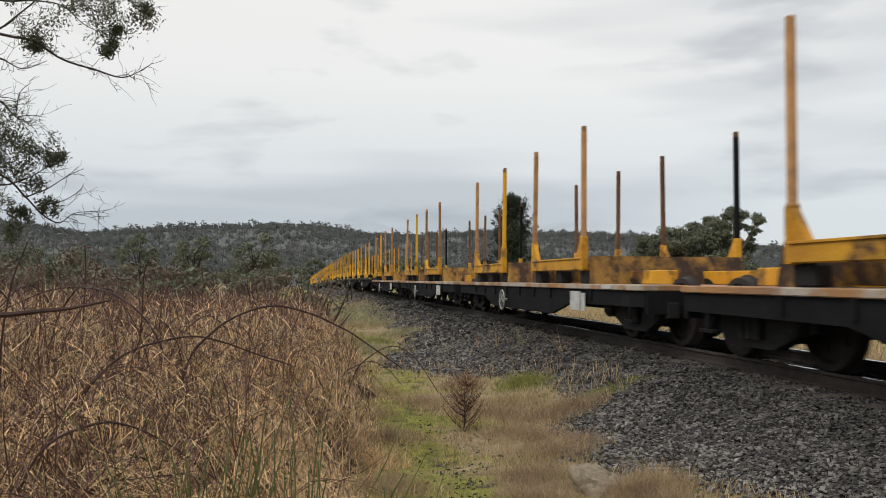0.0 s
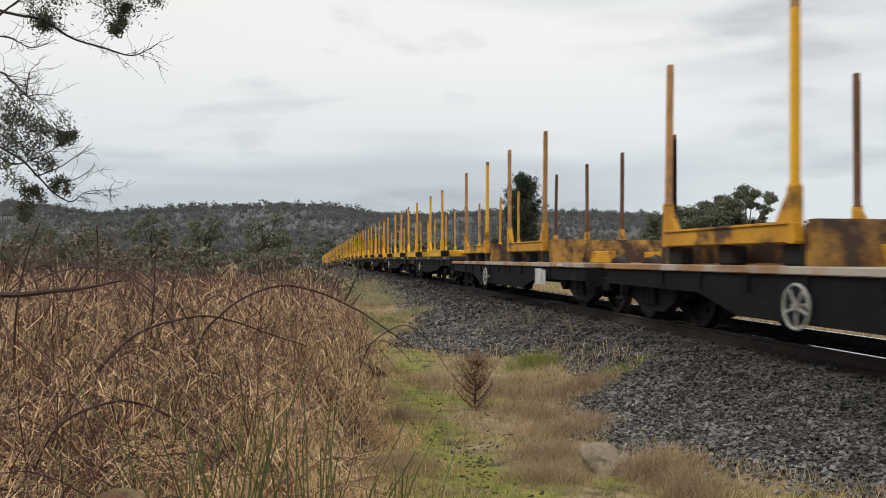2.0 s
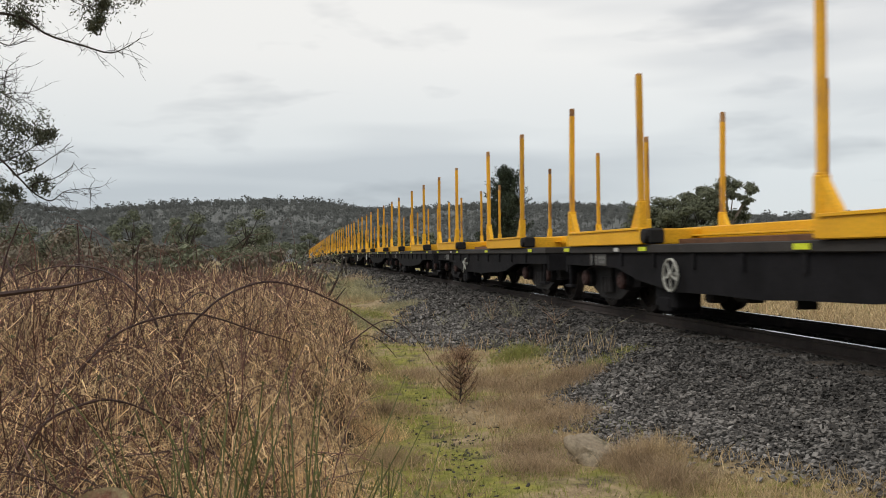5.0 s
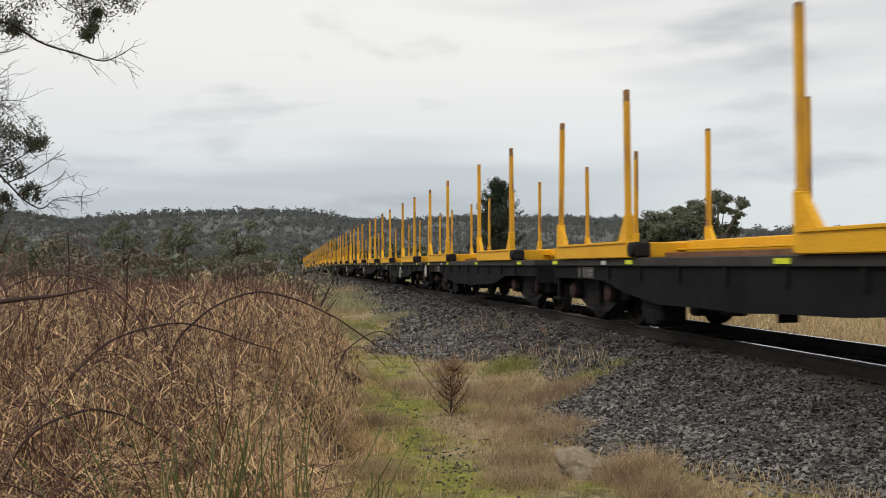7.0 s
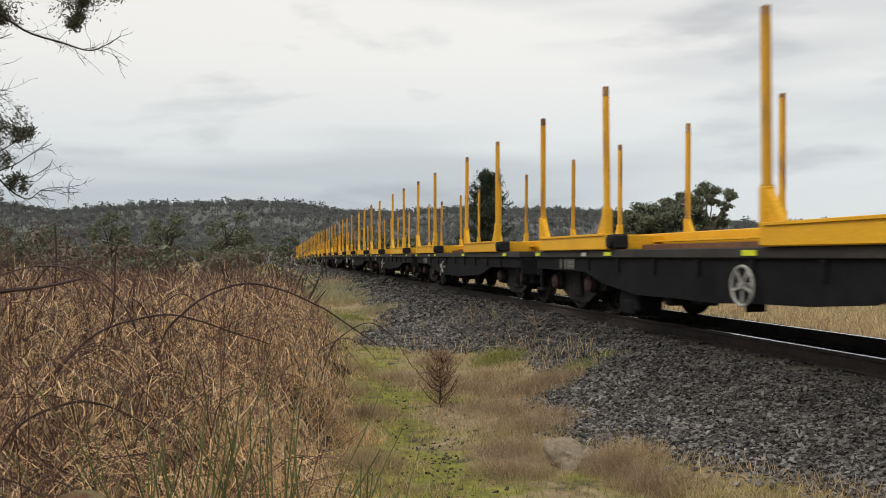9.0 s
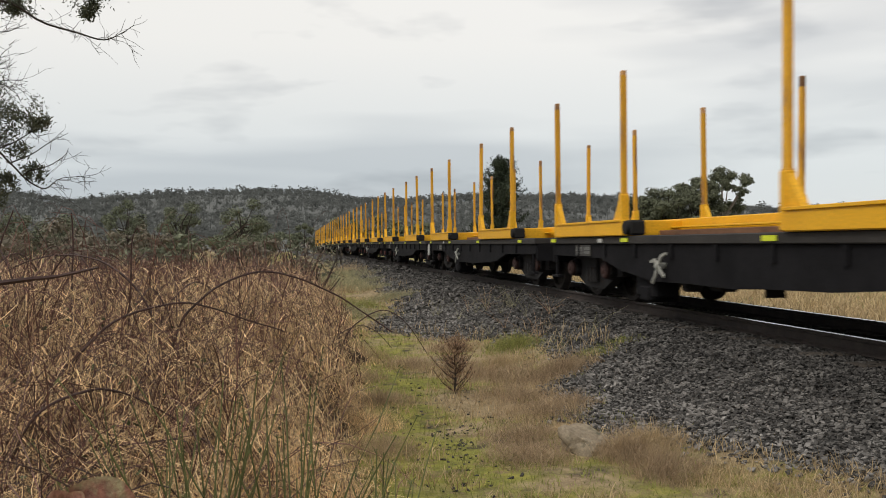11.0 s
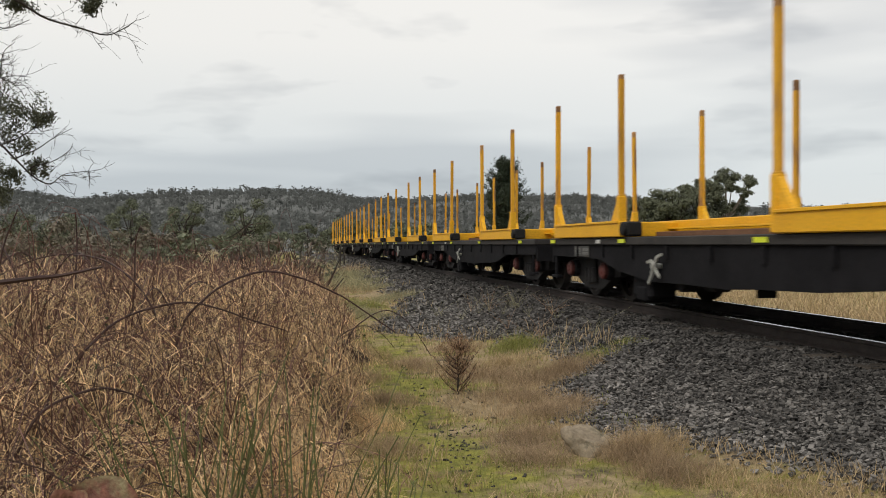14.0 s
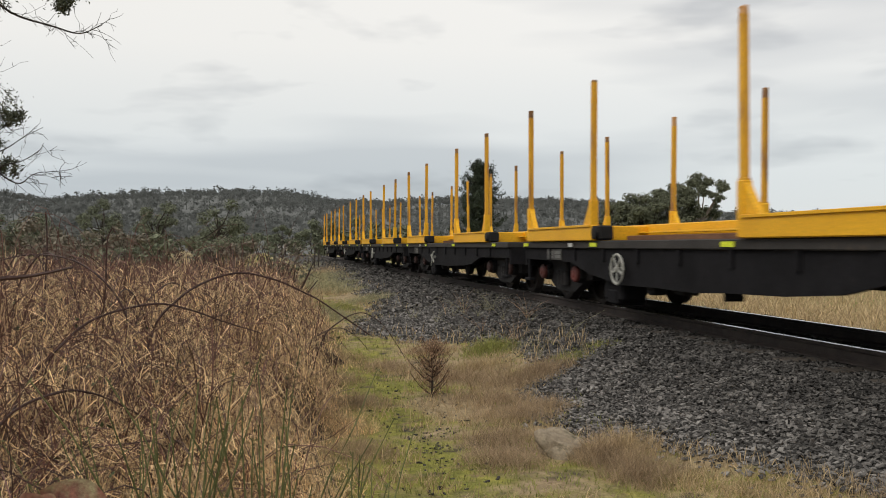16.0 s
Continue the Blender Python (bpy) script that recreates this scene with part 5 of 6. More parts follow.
def build_stones():
    rng = np.random.default_rng(61)
    pale = material("weathered_rock", (0.37, 0.31, 0.225), (0.20, 0.16, 0.115), 8, 50, 0.9, bump=0.5, rust=(0.09, 0.085, 0.06), rust_at=(0.55, 0.7), rust_scale=9)
    bm = bmnew()
    bmesh.ops.create_icosphere(bm, subdivisions=4, radius=1.0)
    for v in bm.verts:
        p = v.co.copy()
        k = 1 + 0.45 * noise.noise(p * 1.3) + 0.12 * noise.noise(p * 4) + 0.03 * noise.noise(p * 12)
        p = Vector((max(-0.9, min(0.85, p.x)), max(-0.85, min(0.85, p.y)), max(-0.6, min(0.5 - 0.25 * p.x, p.z))))
        v.co = Vector((p.x * 0.165, p.y * 0.11, p.z * 0.115)) * k
    rock = part("rock", bm, pale)
    for p in rock.data.polygons:
        p.use_smooth = True
    x, y = 0.79, 5.42
    rock.matrix_basis = pose(x, y, float(ground_z(x, y)) + 0.055, 8, 12, -30)
    tagged(rock, "flat pale weathered rock lying in dry grass", "rock")
    # dark stone chips trodden into the moss
    xs = np.concatenate([rng.choice(rng.normal(-0.2, 0.3, 22), 190) + rng.normal(0, 0.06, 190), rng.choice(rng.normal(-0.05, 0.2, 14), 130) + rng.normal(0, 0.05, 130), rng.normal(-1.2, 0.4, 120)])
    ys = np.concatenate([rng.normal(6.8, 1.0, 190), rng.normal(5.3, 0.6, 130), rng.normal(13.0, 1.4, 120)])
    s = rng.uniform(0.005, 0.017, len(xs))
    v, f = stone_mesh(rng, np.stack([xs, ys, ground_z(xs, ys) + s * 0.15], -1), s)
    tagged(from_arrays("stone_chips", v, f, material("dark_chip", (0.06, 0.055, 0.05), (0.03, 0.028, 0.026), 6, 50, 0.9, vary=0.4, island=True)), "dark stone chips trodden into the moss", "gravel", kind="stuff")


def build_weeds():
    """Thin pale weed stalks that stand on the ballast."""
    rng = np.random.default_rng(71)
    for i in range(26):
        d, q = rng.uniform(8.5, 15.0), rng.uniform(2.3, 3.7)
        p = at_track(d, q)
        z = float(ground_z(p.x, p.y))
        n, k = 7, 6
        t = np.linspace(0, 1, k)[None]
        a, ln = rng.uniform(0, 6.28, n), rng.uniform(0.12, 0.46, n)
        lean = rng.uniform(0.2, 1.2, n)
        P = np.stack([p.x + (ln * lean)[:, None] * t ** 1.3 * np.cos(a)[:, None], p.y + (ln * lean)[:, None] * t ** 1.3 * np.sin(a)[:, None], z + ln[:, None] * t * (1 - 0.3 * lean[:, None] * t)], -1)
        P += rng.normal(size=P.shape) * 0.01 * t[..., None]
        ob = new("weed")
        for q in P:
            arrays_part("stalk", tubes(q[None], 0.0018 * (1 - 0.5 * t), 3), GRASS_PALE if i % 3 else STRAW_BROWN, ob)
        tagged(ob, "thin dead weed stalks growing through the ballast", "weed", "weeds on the ballast")


# -- trees --
def clump_leaves(rng, centres, radii, per, size, thin=0.5):
    """Leaves in uneven clumps: fewer in the middle, a ragged outline."""
    out = []
    for (c, r) in zip(centres, radii):
        n = max(6, int(3.2 * per * (r[0] * r[1] * r[2]) ** (2 / 3)))
        v = unit(rng.normal(size=(n, 3))) * (rng.uniform(0.25, 1.0, (n, 1)) ** 0.6)
        v *= 1 + 0.25 * np.sin(v[:, :1] * 5 + c[0]) * np.cos(v[:, 2:] * 6 + c[2])
        out.append(facing(np.array(c) + v * np.array(r), unit(v) + np.array([0, 0, 0.5]), size, rng, thin))
    return merge(*out)


def limb_set(root_pts, r0, r1, rng, sides=6, k=12):
    P = curve_path(root_pts, k)
    return P, tubes(P[None], np.linspace(r0, r1, k)[None], sides)


swaying = []


def build_overhang():
    """A wattle at the edge of the path whose branches hang into view."""
    rng = np.random.default_rng(81)
    trunk_pts = [(-4.7, 5.2, float(ground_z(-4.7, 5.2)) - 0.1), (-4.65, 5.25, 1.0), (-4.45, 5.3, 2.1), (-4.3, 5.4, 3.2), (-4.0, 5.5, 4.4), (-3.9, 5.6, 5.6)]
    _, vf = limb_set(trunk_pts, 0.13, 0.05, rng, 10, 24)
    tree = tagged(arrays_part("overhanging_tree", vf, BARK), "dark wattle tree with bare twiggy boughs and sparse leaf clumps", "tree")
    boughs = [
        ([(-4.35, 5.35, 2.7), (-3.6, 5.44, 3.02), (-3.07, 5.55, 2.9), (-2.89, 5.64, 2.88), (-2.74, 5.73, 2.78), (-2.55, 5.82, 2.73), (-2.41, 5.92, 2.7), (-2.32, 6.0, 2.76), (-2.26, 6.09, 2.84)], 0.0125, 0.0022),
        ([(-3.6, 5.44, 3.02), (-3.35, 5.66, 2.86), (-3.13, 5.66, 2.97), (-3.0, 5.66, 3.07), (-2.85, 5.66, 3.2), (-2.7, 5.66, 3.4)], 0.009, 0.003),
        ([(-4.2, 5.45, 3.6), (-3.36, 5.64, 3.24), (-3.15, 5.69, 3.17), (-2.94, 5.73, 3.18), (-2.77, 5.78, 3.16), (-2.63, 5.83, 3.04), (-2.5, 5.87, 2.99)], 0.009, 0.002),
        ([(-3.6, 5.44, 3.0), (-3.3, 5.56, 2.79), (-3.11, 5.63, 2.76), (-2.99, 5.7, 2.71), (-2.86, 5.77, 2.78)], 0.008, 0.002),
        ([(-4.45, 5.3, 2.1), (-3.42, 5.48, 2.11), (-3.05, 5.56, 1.98), (-2.92, 5.64, 1.84), (-2.84, 5.71, 1.73), (-2.76, 5.78, 1.68), (-2.69, 5.85, 1.75), (-2.56, 5.92, 1.77)], 0.010, 0.0016),
        ([(-3.2, 5.5, 2.03), (-3.02, 5.5, 1.91), (-2.92, 5.6, 1.95), (-2.84, 5.7, 2.03), (-2.81, 5.8, 2.12)], 0.007, 0.002),
        ([(-2.92, 5.64, 1.84), (-2.79, 5.67, 1.9), (-2.71, 5.74, 1.98), (-2.61, 5.8, 2.05)], 0.005, 0.0015),
        ([(-2.84, 5.70, 1.74), (-2.79, 5.61, 1.78), (-2.69, 5.68, 1.82), (-2.61, 5.74, 1.89), (-2.61, 5.81, 1.95)], 0.005, 0.0015),
        ([(-4.35, 5.35, 2.6), (-3.26, 5.57, 2.54), (-3.09, 5.61, 2.47), (-3.01, 5.65, 2.38), (-2.93, 5.68, 2.34)], 0.010, 0.002),
        ([(-3.0, 5.64, 2.38), (-2.97, 5.63, 2.53), (-2.92, 5.68, 2.61)], 0.004, 0.0015),
        ([(-3.0, 5.64, 2.37), (-2.91, 5.63, 2.38), (-2.82, 5.69, 2.38)], 0.004, 0.0015),
        ([(-4.25, 5.4, 3.2), (-3.3, 5.75, 3.3), (-2.7, 5.85, 3.33), (-2.45, 5.9, 3.28), (-2.3, 6.0, 3.2)], 0.012, 0.003),
    ]
    for pts, r0, r1 in boughs:
        P, vf = limb_set(pts, r0, r1, rng, 6, 26)
        b = arrays_part("bough", vf, BARK, tree)
        n, k = 34 if r0 > 0.0095 else 16 if r0 > 0.0065 else 6, 6
        t = np.linspace(0, 1, k)[None]
        i = rng.integers(8, 26, n)
        d = unit(rng.normal(size=(n, 3)) * np.array([1, 0.7, 0.9]) + np.array([0.9, 0.2, 0.0]))
        ln = rng.uniform(0.05, 0.21, n)
        Q = P[i][:, None] + d[:, None] * (ln[:, None] * t)[..., None]
        Q[..., 2] += (ln[:, None] * t ** 2) * rng.uniform(-0.4, 0.7, n)[:, None]
        Q += np.cumsum(rng.normal(size=Q.shape) * 0.016, axis=1) * t[..., None]
        sub = Q[rng.integers(0, n, n), 3]
        d2 = unit(rng.normal(size=(n, 3)) + np.array([0.6, 0, 0.2]))
        Q2 = sub[:, None] + d2[:, None] * (ln[:, None] * 0.5 * t)[..., None]
        for q in np.concatenate([Q, Q2]):
            arrays_part("twig", tubes(q[None], min(r1, 0.0019) * (1 - 0.5 * t), 4), BARK, b)
    clumps = [((-2.92, 5.7, 2.96), 0.10), ((-2.86, 5.72, 2.88), 0.07), ((-2.52, 5.85, 3.04), 0.13), ((-2.40, 5.9, 3.16), 0.14), ((-2.60, 5.8, 3.18), 0.12), ((-2.30, 5.98, 3.17), 0.07),
              ((-2.5, 5.85, 2.90), 0.06), ((-2.75, 5.8, 3.20), 0.12), ((-3.0, 5.7, 3.22), 0.10), ((-2.33, 5.95, 3.28), 0.12), ((-2.45, 5.9, 2.98), 0.05),
              ((-3.04, 5.6, 2.28), 0.12), ((-2.96, 5.6, 2.14), 0.12), ((-2.84, 5.72, 2.12), 0.10), ((-2.78, 5.8, 2.14), 0.06), ((-3.04, 5.6, 2.08), 0.12), ((-2.90, 5.66, 1.98), 0.08),
              ((-3.02, 5.6, 1.86), 0.11), ((-2.95, 5.62, 1.74), 0.06), ((-2.82, 5.72, 1.80), 0.05), ((-3.06, 5.6, 2.22), 0.10), ((-3.0, 5.58, 1.62), 0.06), ((-3.15, 5.6, 2.0), 0.15)]
    for c, r in clumps:
        subs = [np.array(c) + rng.normal(size=3) * r * 0.55 for _ in range(6)]
        vf = merge(*[leaves(s + rng.normal(size=(95, 3)) * r * 0.34, 0.0145, rng, 0.3) for s in subs])
        tagged(arrays_part("leaf_clump", vf, LEAF, tree, "dark green leaf clump"), kind="stuff")
    swaying.append(tree)
    # the crown over the trunk, above the view
    cs = [np.array([-4.3, 5.4, 5.2]) + rng.normal(size=3) * np.array([0.8, 0.8, 0.6]) for _ in range(26)]
    arrays_part("crown", merge(*[leaves(c + rng.normal(size=(90, 3)) * 0.22, 0.035, rng, 0.3) for c in cs]), LEAF, tree)


def gum_tree(name, x, y, height, spread, mat, bark, label, seed, size=0.3, clumps=16, low=0.35, dense=40, flat=0.6):
    rng = np.random.default_rng(seed)
    z = float(ground_z(x, y))
    top = np.array([x + rng.normal() * spread * 0.1, y, z + height * 0.75])
    _, vf = limb_set([(x, y, z - 0.2), (x + 0.1, y, z + height * 0.25), (x - 0.1, y, z + height * 0.5), tuple(top)], height * 0.022, height * 0.006, rng, 8, 14)
    items, cs, rs = [vf], [], []
    for i in range(clumps):
        a, rr = rng.uniform(0, 6.28), spread * (0.2 + 0.8 * rng.random() ** 0.7) * 0.5
        c = np.array([x + rr * math.cos(a), y + rr * math.sin(a), z + height * (low + (0.97 - low) * rng.random() ** 0.8 * (1 - 0.35 * (rr / (spread * 0.5)) ** 2))])
        r = spread * rng.uniform(0.10, 0.19)
        cs.append(c)
        rs.append((r, r, r * flat))
        start = np.array([x, y, z + height * rng.uniform(0.2, 0.55)])
        _, v2 = limb_set([tuple(start), tuple((start + c) / 2 + np.array([0, 0, -0.03 * height])), tuple(c)], height * 0.010, height * 0.003, rng, 5, 8)
        items.append(v2)
    tree = tagged(arrays_part(name, items[0], bark), label, "tree")
    for v in items[1:]:
        arrays_part("limb", v, bark, tree)
    arrays_part("crown", clump_leaves(rng, cs, rs, dense, size), mat, tree)
    return tree


def pine_tree(x, y, height, width, label, seed, size=0.12):
    rng = np.random.default_rng(seed)
    z = float(ground_z(x, y))
    _, vf = limb_set([(x, y, z - 0.2), (x + 0.05, y, z + height * 0.5), (x, y, z + height * 0.97)], height * 0.025, 0.02, rng, 8, 12)
    tree = tagged(arrays_part("pine_tree", vf, BARK), label, "tree")
    n, k = 160, 8
    t = np.linspace(0, 1, k)[None]
    f = np.sort(0.06 + 0.94 * rng.random(n) ** 1.15)
    a = rng.uniform(0, 6.28, n)
    lobes = 0.92 + 0.20 * np.sin(2 * a + 9 * f) + 0.16 * np.cos(3 * a - 14 * f)
    ln = width / 2 * np.interp(f, (0, 0.5, 0.7, 0.88, 1), (1.0, 0.88, 0.68, 0.34, 0.10)) * lobes * rng.uniform(0.6, 1.12, n)
    rise = 0.15 + 0.75 * f
    P = np.stack([x + ln[:, None] * t * np.cos(a)[:, None], y + ln[:, None] * t * np.sin(a)[:, None],
                  z + (f * height * 0.90)[:, None] + ln[:, None] * (-0.10 * t + rise[:, None] * t ** 2)], -1)
    for q in P:
        arrays_part("branch", tubes(q[None], 0.035 * (1 - 0.8 * t), 4), BARK, tree)
    # needles stand in tufts along the outer two thirds of each branch
    C = P[:, 2:].reshape(-1, 3) + rng.normal(size=(n * (k - 2), 3)) * 0.10
    inner = P[f < 0.62, 1]
    C = np.concatenate([np.repeat(C, 32, 0) + rng.normal(size=(len(C) * 32, 3)) * np.array([0.11, 0.11, 0.10]), np.repeat(inner, 60, 0) + rng.normal(size=(len(inner) * 60, 3)) * 0.3])
    arrays_part("needles", leaves(C, size * 0.85, rng, 0.25), LEAF_PINE, tree)
    return tree


def domed_gum(x, y, trunk_top, lobes, label, seed):
    """A gum whose crown is made of separate rounded lobes on pale forking limbs, with sky between them."""
    rng = np.random.default_rng(seed)
    z = float(ground_z(x, y))
    _, vf = limb_set([(x, y, z - 0.2), (x + 0.15, y, z + trunk_top * 0.5), (x, y, z + trunk_top)], 0.26, 0.17, rng, 8, 12)
    tree = tagged(arrays_part("gum_tree", vf, BARK_PALE), label, "tree")
    for lx, lz, r in lobes:
        ly = y + rng.uniform(-1.4, 1.4)
        a, b = np.array([x, y, z + trunk_top * rng.uniform(0.75, 1.0)]), np.array([lx, ly, lz])
        _, v2 = limb_set([tuple(a), tuple(a * 0.45 + b * 0.55 + np.array([0, 0, -0.25])), tuple(b)], 0.12, 0.035, rng, 6, 10)
        arrays_part("limb", v2, BARK_PALE, tree)
        subs = unit(rng.normal(size=(11, 3))) * r * rng.uniform(0.35, 0.85, (11, 1)) * np.array([1, 1, 0.75])
        cs = [b + c for c in subs]
        rs = [(r * rng.uniform(0.42, 0.62),) * 2 + (r * rng.uniform(0.3, 0.45),) for _ in cs]
        arrays_part("crown", clump_leaves(rng, cs, rs, 150, 0.13), LEAF_GUM, tree)
    return tree


def bush(x, y, height, width, mat, label, seed, size=0.10, group="scrub bushes behind the thicket"):
    rng = np.random.default_rng(seed)
    z = float(ground_z(x, y))
    n, k = 9, 5
    t = np.linspace(0, 1, k)[None]
    a = rng.uniform(0, 6.28, n)
    ln = height * rng.uniform(0.5, 0.9, n)
    P = np.stack([x + (width * 0.35 * t) * np.cos(a)[:, None], y + (width * 0.35 * t) * np.sin(a)[:, None], z - 0.1 + ln[:, None] * t], -1)
    ob = tagged(arrays_part("scrub_bush", tubes(P, np.full((n, 1), 0.03) * (1 - 0.7 * t), 4), BARK), label, "bush", group)
    cs = [np.array([x, y, z]) + np.array([rng.normal() * width * 0.2, rng.normal() * width * 0.2, height * rng.uniform(0.3, 0.9)]) for _ in range(9)]
    rs = [(width * rng.uniform(0.12, 0.24),) * 2 + (height * rng.uniform(0.10, 0.2),) for _ in cs]
    arrays_part("foliage", clump_leaves(rng, cs, rs, 115 if width < 4 else 75, size * 1.2), mat, ob)
    return ob


def build_trees():
    pine_tree(3.05, 60.0, 7.9, 4.7, "dense dark green pine tree behind the train", 91)
    dark = "dense dark gum in the group beyond the track"
    domed_gum(27.3, 90.0, 4.2, ((27.4, 8.2, 1.35), (29.3, 7.6, 0.95), (28.9, 6.5, 0.75), (25.0, 7.5, 1.0), (23.6, 6.9, 0.75), (26.1, 7.1, 0.85), (24.6, 6.5, 0.9), (29.4, 5.8, 0.5), (28.1, 7.2, 0.7),
                                (26.9, 7.2, 0.95), (25.5, 6.2, 1.0), (24.1, 5.6, 1.0), (26.4, 5.3, 0.9), (28.0, 5.0, 0.9), (29.3, 4.9, 0.7)),
              "spreading gum tree with pale limbs and a lobed crown", 92)
    gum_tree("gum_tree", 24.2, 88.0, 8.2, 5.8, LEAF_GUM, BARK, dark, 93, 0.14, 40, 0.25, 150)
    gum_tree("gum_tree", 21.0, 86.0, 7.9, 5.6, LEAF_GUM, BARK, dark, 94, 0.14, 40, 0.25, 150)
    gum_tree("gum_tree", 18.7, 87.0, 7.4, 4.8, LEAF_GUM, BARK, dark, 95, 0.14, 34, 0.25, 150)
    gum_tree("gum_tree", 28.2, 92.0, 4.6, 6.0, LEAF_MID, BARK, "low scrubby gum under taller trees", 96, 0.16, 18, 0.08, 90)
    gum_tree("gum_tree", 24.5, 84.0, 4.4, 8.0, LEAF_MID, BARK, "low scrubby gum under taller trees", 97, 0.16, 20, 0.08, 90)
    mid = "dark green wattle standing in scrub behind the thicket"
    for i, (x, y, h, s) in enumerate(((-33.6, 88, 6.2, 4.6), (-28.2, 86, 5.6, 3.6), (-26.4, 83, 6.4, 4.4), (-19.6, 79, 5.8, 4.6), (-37.5, 79, 4.2, 6.0), (-44.0, 86, 4.6, 6.0), (-22.5, 92, 4.4, 5.0))):
        gum_tree("wattle_tree", x, y, h, s, LEAF_MID, BARK, mid, 200 + i, 0.12, 22, 0.06, 150, 0.8)
    # trees that close the end of the line
    for i, (d, q, h, s) in enumerate(((150, 11, 7.2, 8), (156, 17, 7.4, 8), (165, 24, 7.0, 9), (260, 6, 8.5, 10), (275, -4, 8.0, 12), (270, 15, 9.0, 12), (240, -14, 6.0, 9))):
        p = at_track(d, q)
        gum_tree("wattle_tree", p.x, p.y, h, s, LEAF_MID, BARK, "dark wattle beside the far end of the line", 220 + i, 0.3, 16, 0.1, 60, 0.8)
    for i, (x, y, h) in enumerate(((-3.4, 20, 1.5), (-4.3, 24, 1.7), (-2.8, 16.5, 1.35), (-5.3, 28, 1.8), (-6.2, 23, 1.6), (-4.6, 18, 1.45), (-7.0, 32, 1.9))):
        bush(x, y, h, 1.7, SCRUB_GREY if i % 3 else LEAF_MID, "twiggy brown scrub bush at the end of the thicket", 500 + i, 0.035)
    rng = np.random.default_rng(99)
    n = 0
    while n < 70:
        y = rng.uniform(30, 170)
        x = -y * math.tan(radians(rng.uniform(11, 34)))
        d, q = dq(x, y)
        if q > -2.0:
            continue
        grey = rng.random() < 0.6
        bush(x, y, rng.uniform(1.1, 2.4) * (1 + y / 300), rng.uniform(1.5, 5.0), SCRUB_GREY if grey else LEAF_MID,
             "grey leafless scrub bush" if grey else "dull green scrub bush", 300 + n, 0.07 + y * 0.0008)
        n += 1
    for i in range(26):
        p = at_track(rng.uniform(45, 150), rng.uniform(26, 85))
        bush(p.x, p.y, rng.uniform(1.2, 2.6), rng.uniform(2.5, 6), LEAF_MID, "low scrub bush at the edge of the field", 400 + i, 0.11, "scrub bushes beyond the field")


# -- hills --
RIDGE = [(60, 0.050), (40, 0.058), (28.7, 0.0585), (26.4, 0.056), (24.1, 0.0495), (20.8, 0.056), (19.2, 0.058), (15.7, 0.062), (12.9, 0.0635), (10.0, 0.062), (8.5, 0.060), (7.0, 0.0535),
         (4.8, 0.054), (0.1, 0.0565), (-6.5, 0.0565), (-9.8, 0.0535), (-14, 0.047), (-19.2, 0.040), (-23.4, 0.0395), (-27.0, 0.040), (-40, 0.045), (-60, 0.04)]


def hill_z(az, r):
    e = np.interp(az, [a for a, _ in RIDGE][::-1], [b for _, b in RIDGE][::-1])
    top = e * 1000 - 8.0
    return np.maximum(top, 5) * smooth((r - 330) / 670) ** 0.85 * (1 - 0.4 * smooth((r - 1000) / 700)) + 3.0 * patch_noise(az * 14, r, 70, 2.0) * smooth((r - 330) / 300) - 1.5


def build_hills():
    rng = np.random.default_rng(121)
    az, r = np.meshgrid(np.linspace(-70, 70, 240), np.concatenate([np.linspace(300, 1050, 50), np.linspace(1100, 1700, 8)]))
    x, y, z = -r * np.sin(np.radians(az)), r * np.cos(np.radians(az)), hill_z(az, r)
    i = np.arange(az.size).reshape(az.shape)
    f = np.stack([i[:-1, :-1], i[1:, :-1], i[1:, 1:], i[:-1, 1:]], -1).reshape(-1, 4)
    # the floor colour is greyed for haze too, to match the trees
    floor_mat = material("hazed_hill_floor", (0.140, 0.147, 0.142), (0.115, 0.121, 0.117), 0.02, 0.15, 0.95, bump=0.0)
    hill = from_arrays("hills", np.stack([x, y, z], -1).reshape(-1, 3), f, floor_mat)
    for p in hill.data.polygons:
        p.use_smooth = True
    tagged(hill, "long low forested hills under the clouds", "hills", kind="structure")
    n = 12000
    a = rng.uniform(-36, 36, n)
    rr = np.where(rng.random(n) < 0.25, rng.uniform(900, 1010, n), rng.uniform(360, 1000, n))
    h = rng.uniform(4, 9, n) + np.where(rng.random(n) < 0.08, 4, 0)
    zz = hill_z(a, rr)
    base = np.stack([-rr * np.sin(np.radians(a)), rr * np.cos(np.radians(a)), zz], -1)
    m = 26
    off = unit(rng.normal(size=(n, m, 3))) * rng.uniform(0.2, 1, (n, m, 1)) * np.array([0.40, 0.40, 0.26]) * h[:, None, None]
    C = (base + np.array([0, 0, 1]) * (h * 0.62)[:, None])[:, None] + off
    v1 = facing(C.reshape(-1, 3), (0.6 * unit(off) + np.array([0, -0.5, 1.0])).reshape(-1, 3), np.repeat(h * 0.095, m), rng, 0.7)
    tagged(arrays_part("hill_forest", v1, FOREST_HAZED), "gum forest covering the hills, its green greyed for haze", "forest", kind="stuff")
    sel = rng.random(n) < 0.5
    P = np.stack([base[sel] - np.array([0, 0, 1.0]), base[sel] + np.array([0, 0, 1]) * (h[sel] * 0.85)[:, None]], 1)
    tagged(arrays_part("forest_trunks", tubes(P, np.stack([np.full(sel.sum(), 0.22), np.full(sel.sum(), 0.09)], 1), 3), FOREST_HAZED), "thin trunks in the hill forest, in the same haze grey", "forest", kind="stuff")


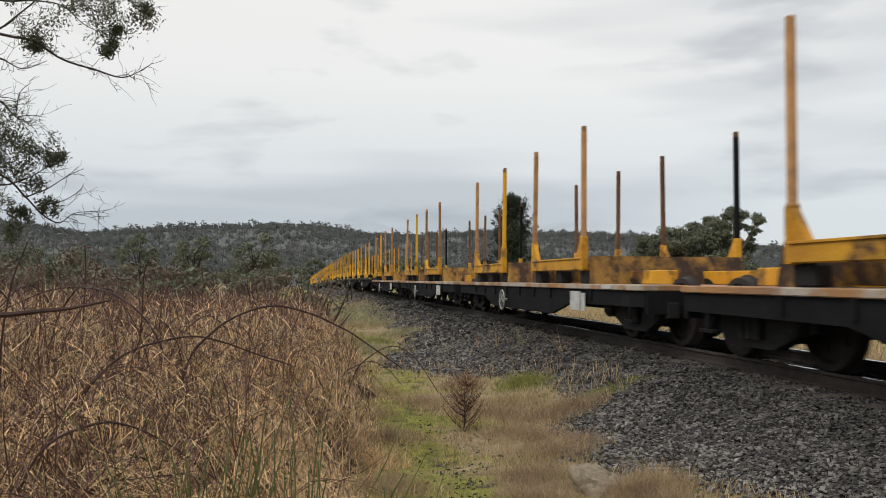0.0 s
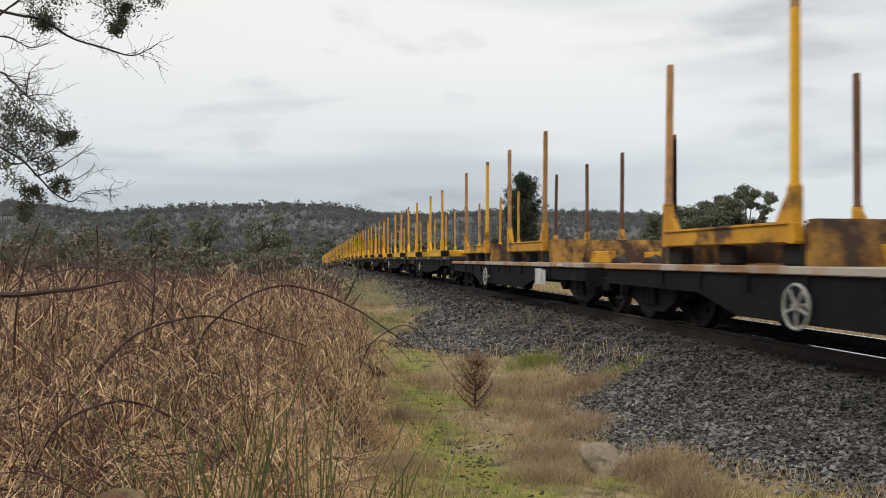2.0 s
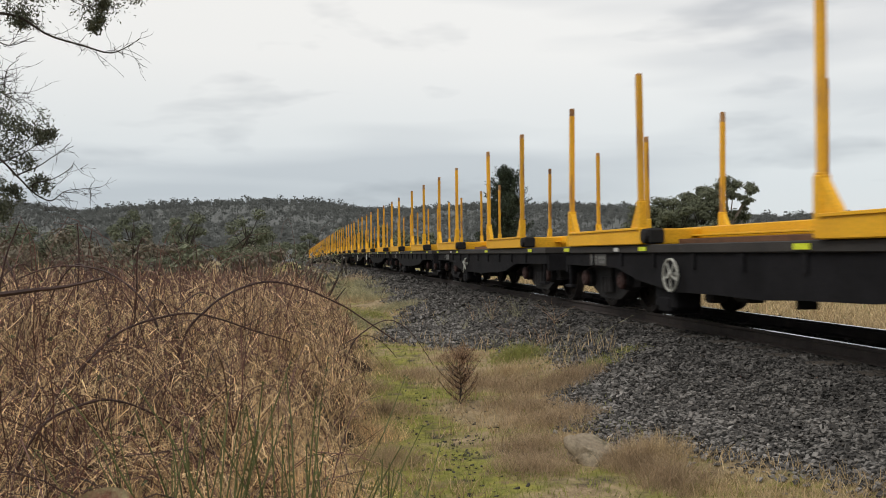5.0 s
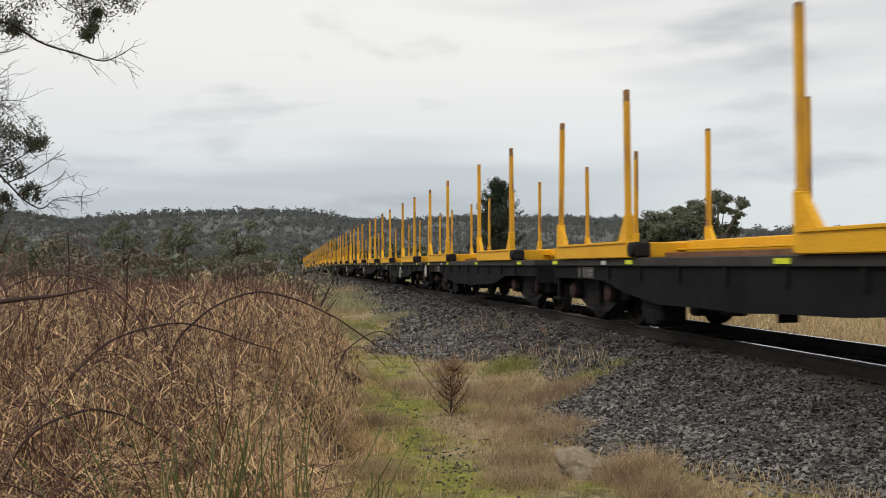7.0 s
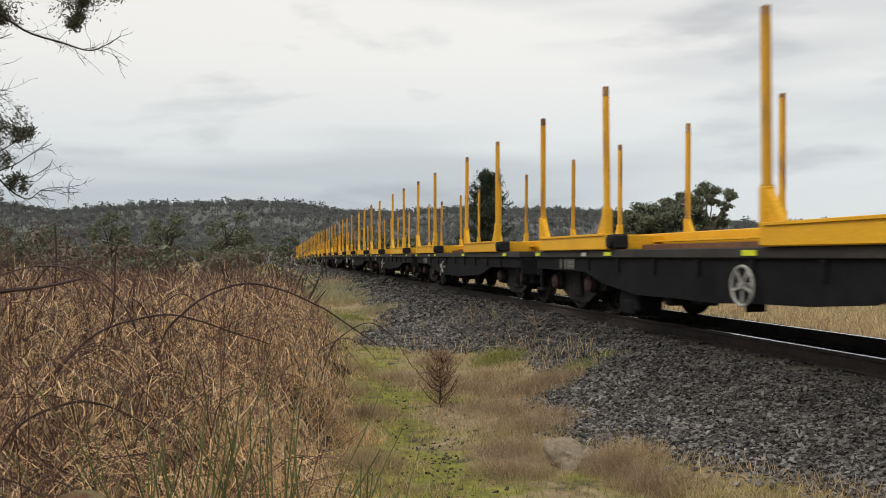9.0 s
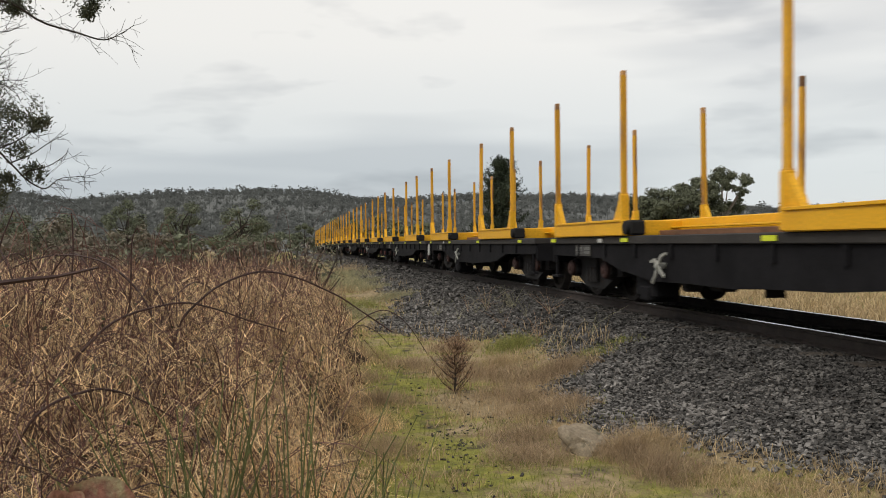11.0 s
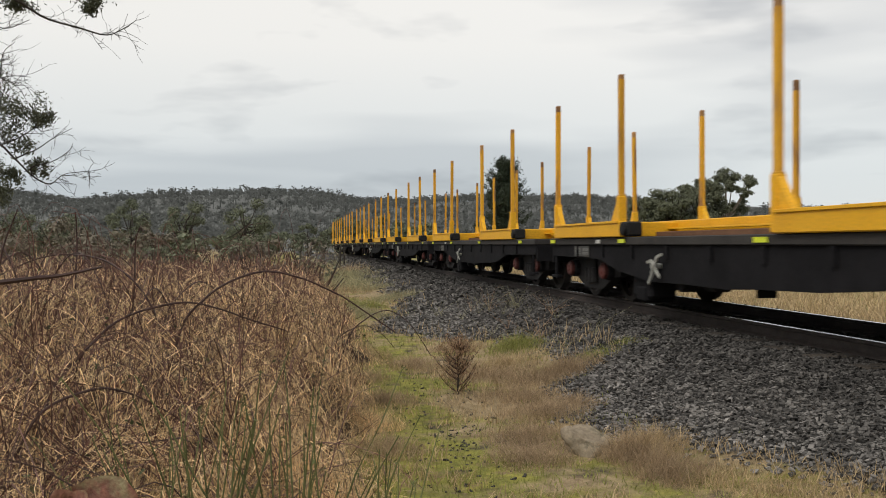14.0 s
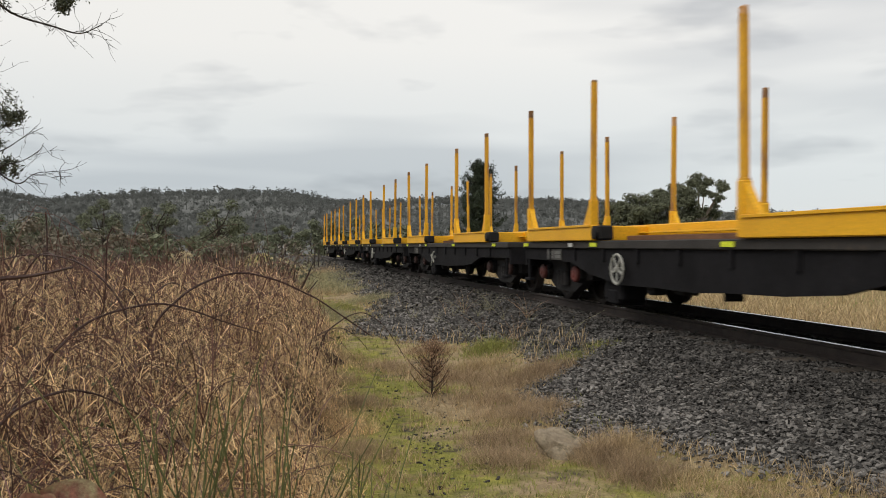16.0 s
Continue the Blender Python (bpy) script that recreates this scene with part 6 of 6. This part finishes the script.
def build_markers():
    for d, q, h in ((44, 2.6, 1.15), (47, 3.0, 1.0)):
        p = at_track(d, q)
        bm = bmnew()
        z = float(ground_z(p.x, p.y))
        box(bm, -0.035, 0.035, -0.035, 0.035, -0.3, h, 0.008)
        ob = part("marker_post", bm, BARK)
        ob.matrix_basis = pose(p.x, p.y, z, 0, 1.5, 20)
        tagged(ob, "grey weathered wooden marker post beside the track", "post", "marker posts")
    p = at_track(96, 2.4)
    bm = bmnew()
    box(bm, -0.03, 0.03, -0.03, 0.03, -0.5, 1.5, 0.005)
    ob = part("trackside_sign", bm, BARK_PALE)
    ob.matrix_basis = pose(p.x, p.y, float(ground_z(p.x, p.y)))
    tagged(ob, "small white round sign on a post by the track", "sign")
    bm = bmnew()
    lathe(bm, [(-0.06, 0.16), (-0.045, 0.16)], "y", 16)
    bmesh.ops.translate(bm, verts=bm.verts, vec=(0, 0, 1.45))
    part("disc", bm, WHITE, ob)


def build_dead_leaf():
    """A brown, curled dead leaf on a bent stem close to the camera."""
    x, y, z = -0.555, 1.30, 0.945
    stem = curve_path([(-0.72, 1.40, float(ground_z(-0.72, 1.40)) - 0.05), (-0.72, 1.38, 0.4), (-0.66, 1.33, 0.80), (x - 0.03, y, z - 0.02)], 16)
    ob = tagged(arrays_part("dead_leaf_stem", tubes(stem[None], np.linspace(0.004, 0.0015, 16)[None], 5), CANE_DARK), "dead brown leaf on a bent bramble stem", "leaf")
    for turn, size in ((-0.25, 0.115), (2.6, 0.05), (-1.0, 0.06)):
        bm = bmnew()
        grid = {}
        for i in range(9):
            for j in range(5):
                u, v = i / 8, (j - 2) / 2
                wide = math.sin(math.pi * min(1, u * 0.95 + 0.05)) ** 0.8 * 0.42
                grid[i, j] = bm.verts.new((u * size, v * wide * size, size * (0.16 * v * v - 0.45 * u * u + 0.03 * math.sin(9 * u + 2 * v))))
        for i in range(8):
            for j in range(4):
                bm.faces.new((grid[i, j], grid[i + 1, j], grid[i + 1, j + 1], grid[i, j + 1]))
        for f in bm.faces:
            f.smooth = True
        part("leaf_blade", bm, DEAD_LEAF, ob, "", Matrix.Translation((x - 0.03, y, z - 0.02)) @ Euler((0.9, 0.15, turn)).to_matrix().to_4x4())


build_hills()
build_trees()
build_overhang()
build_thicket()
build_canes()
build_broom()
build_grass()
build_tufts()
build_shrub()
build_stones()
build_weeds()
build_markers()
build_dead_leaf()


motions()
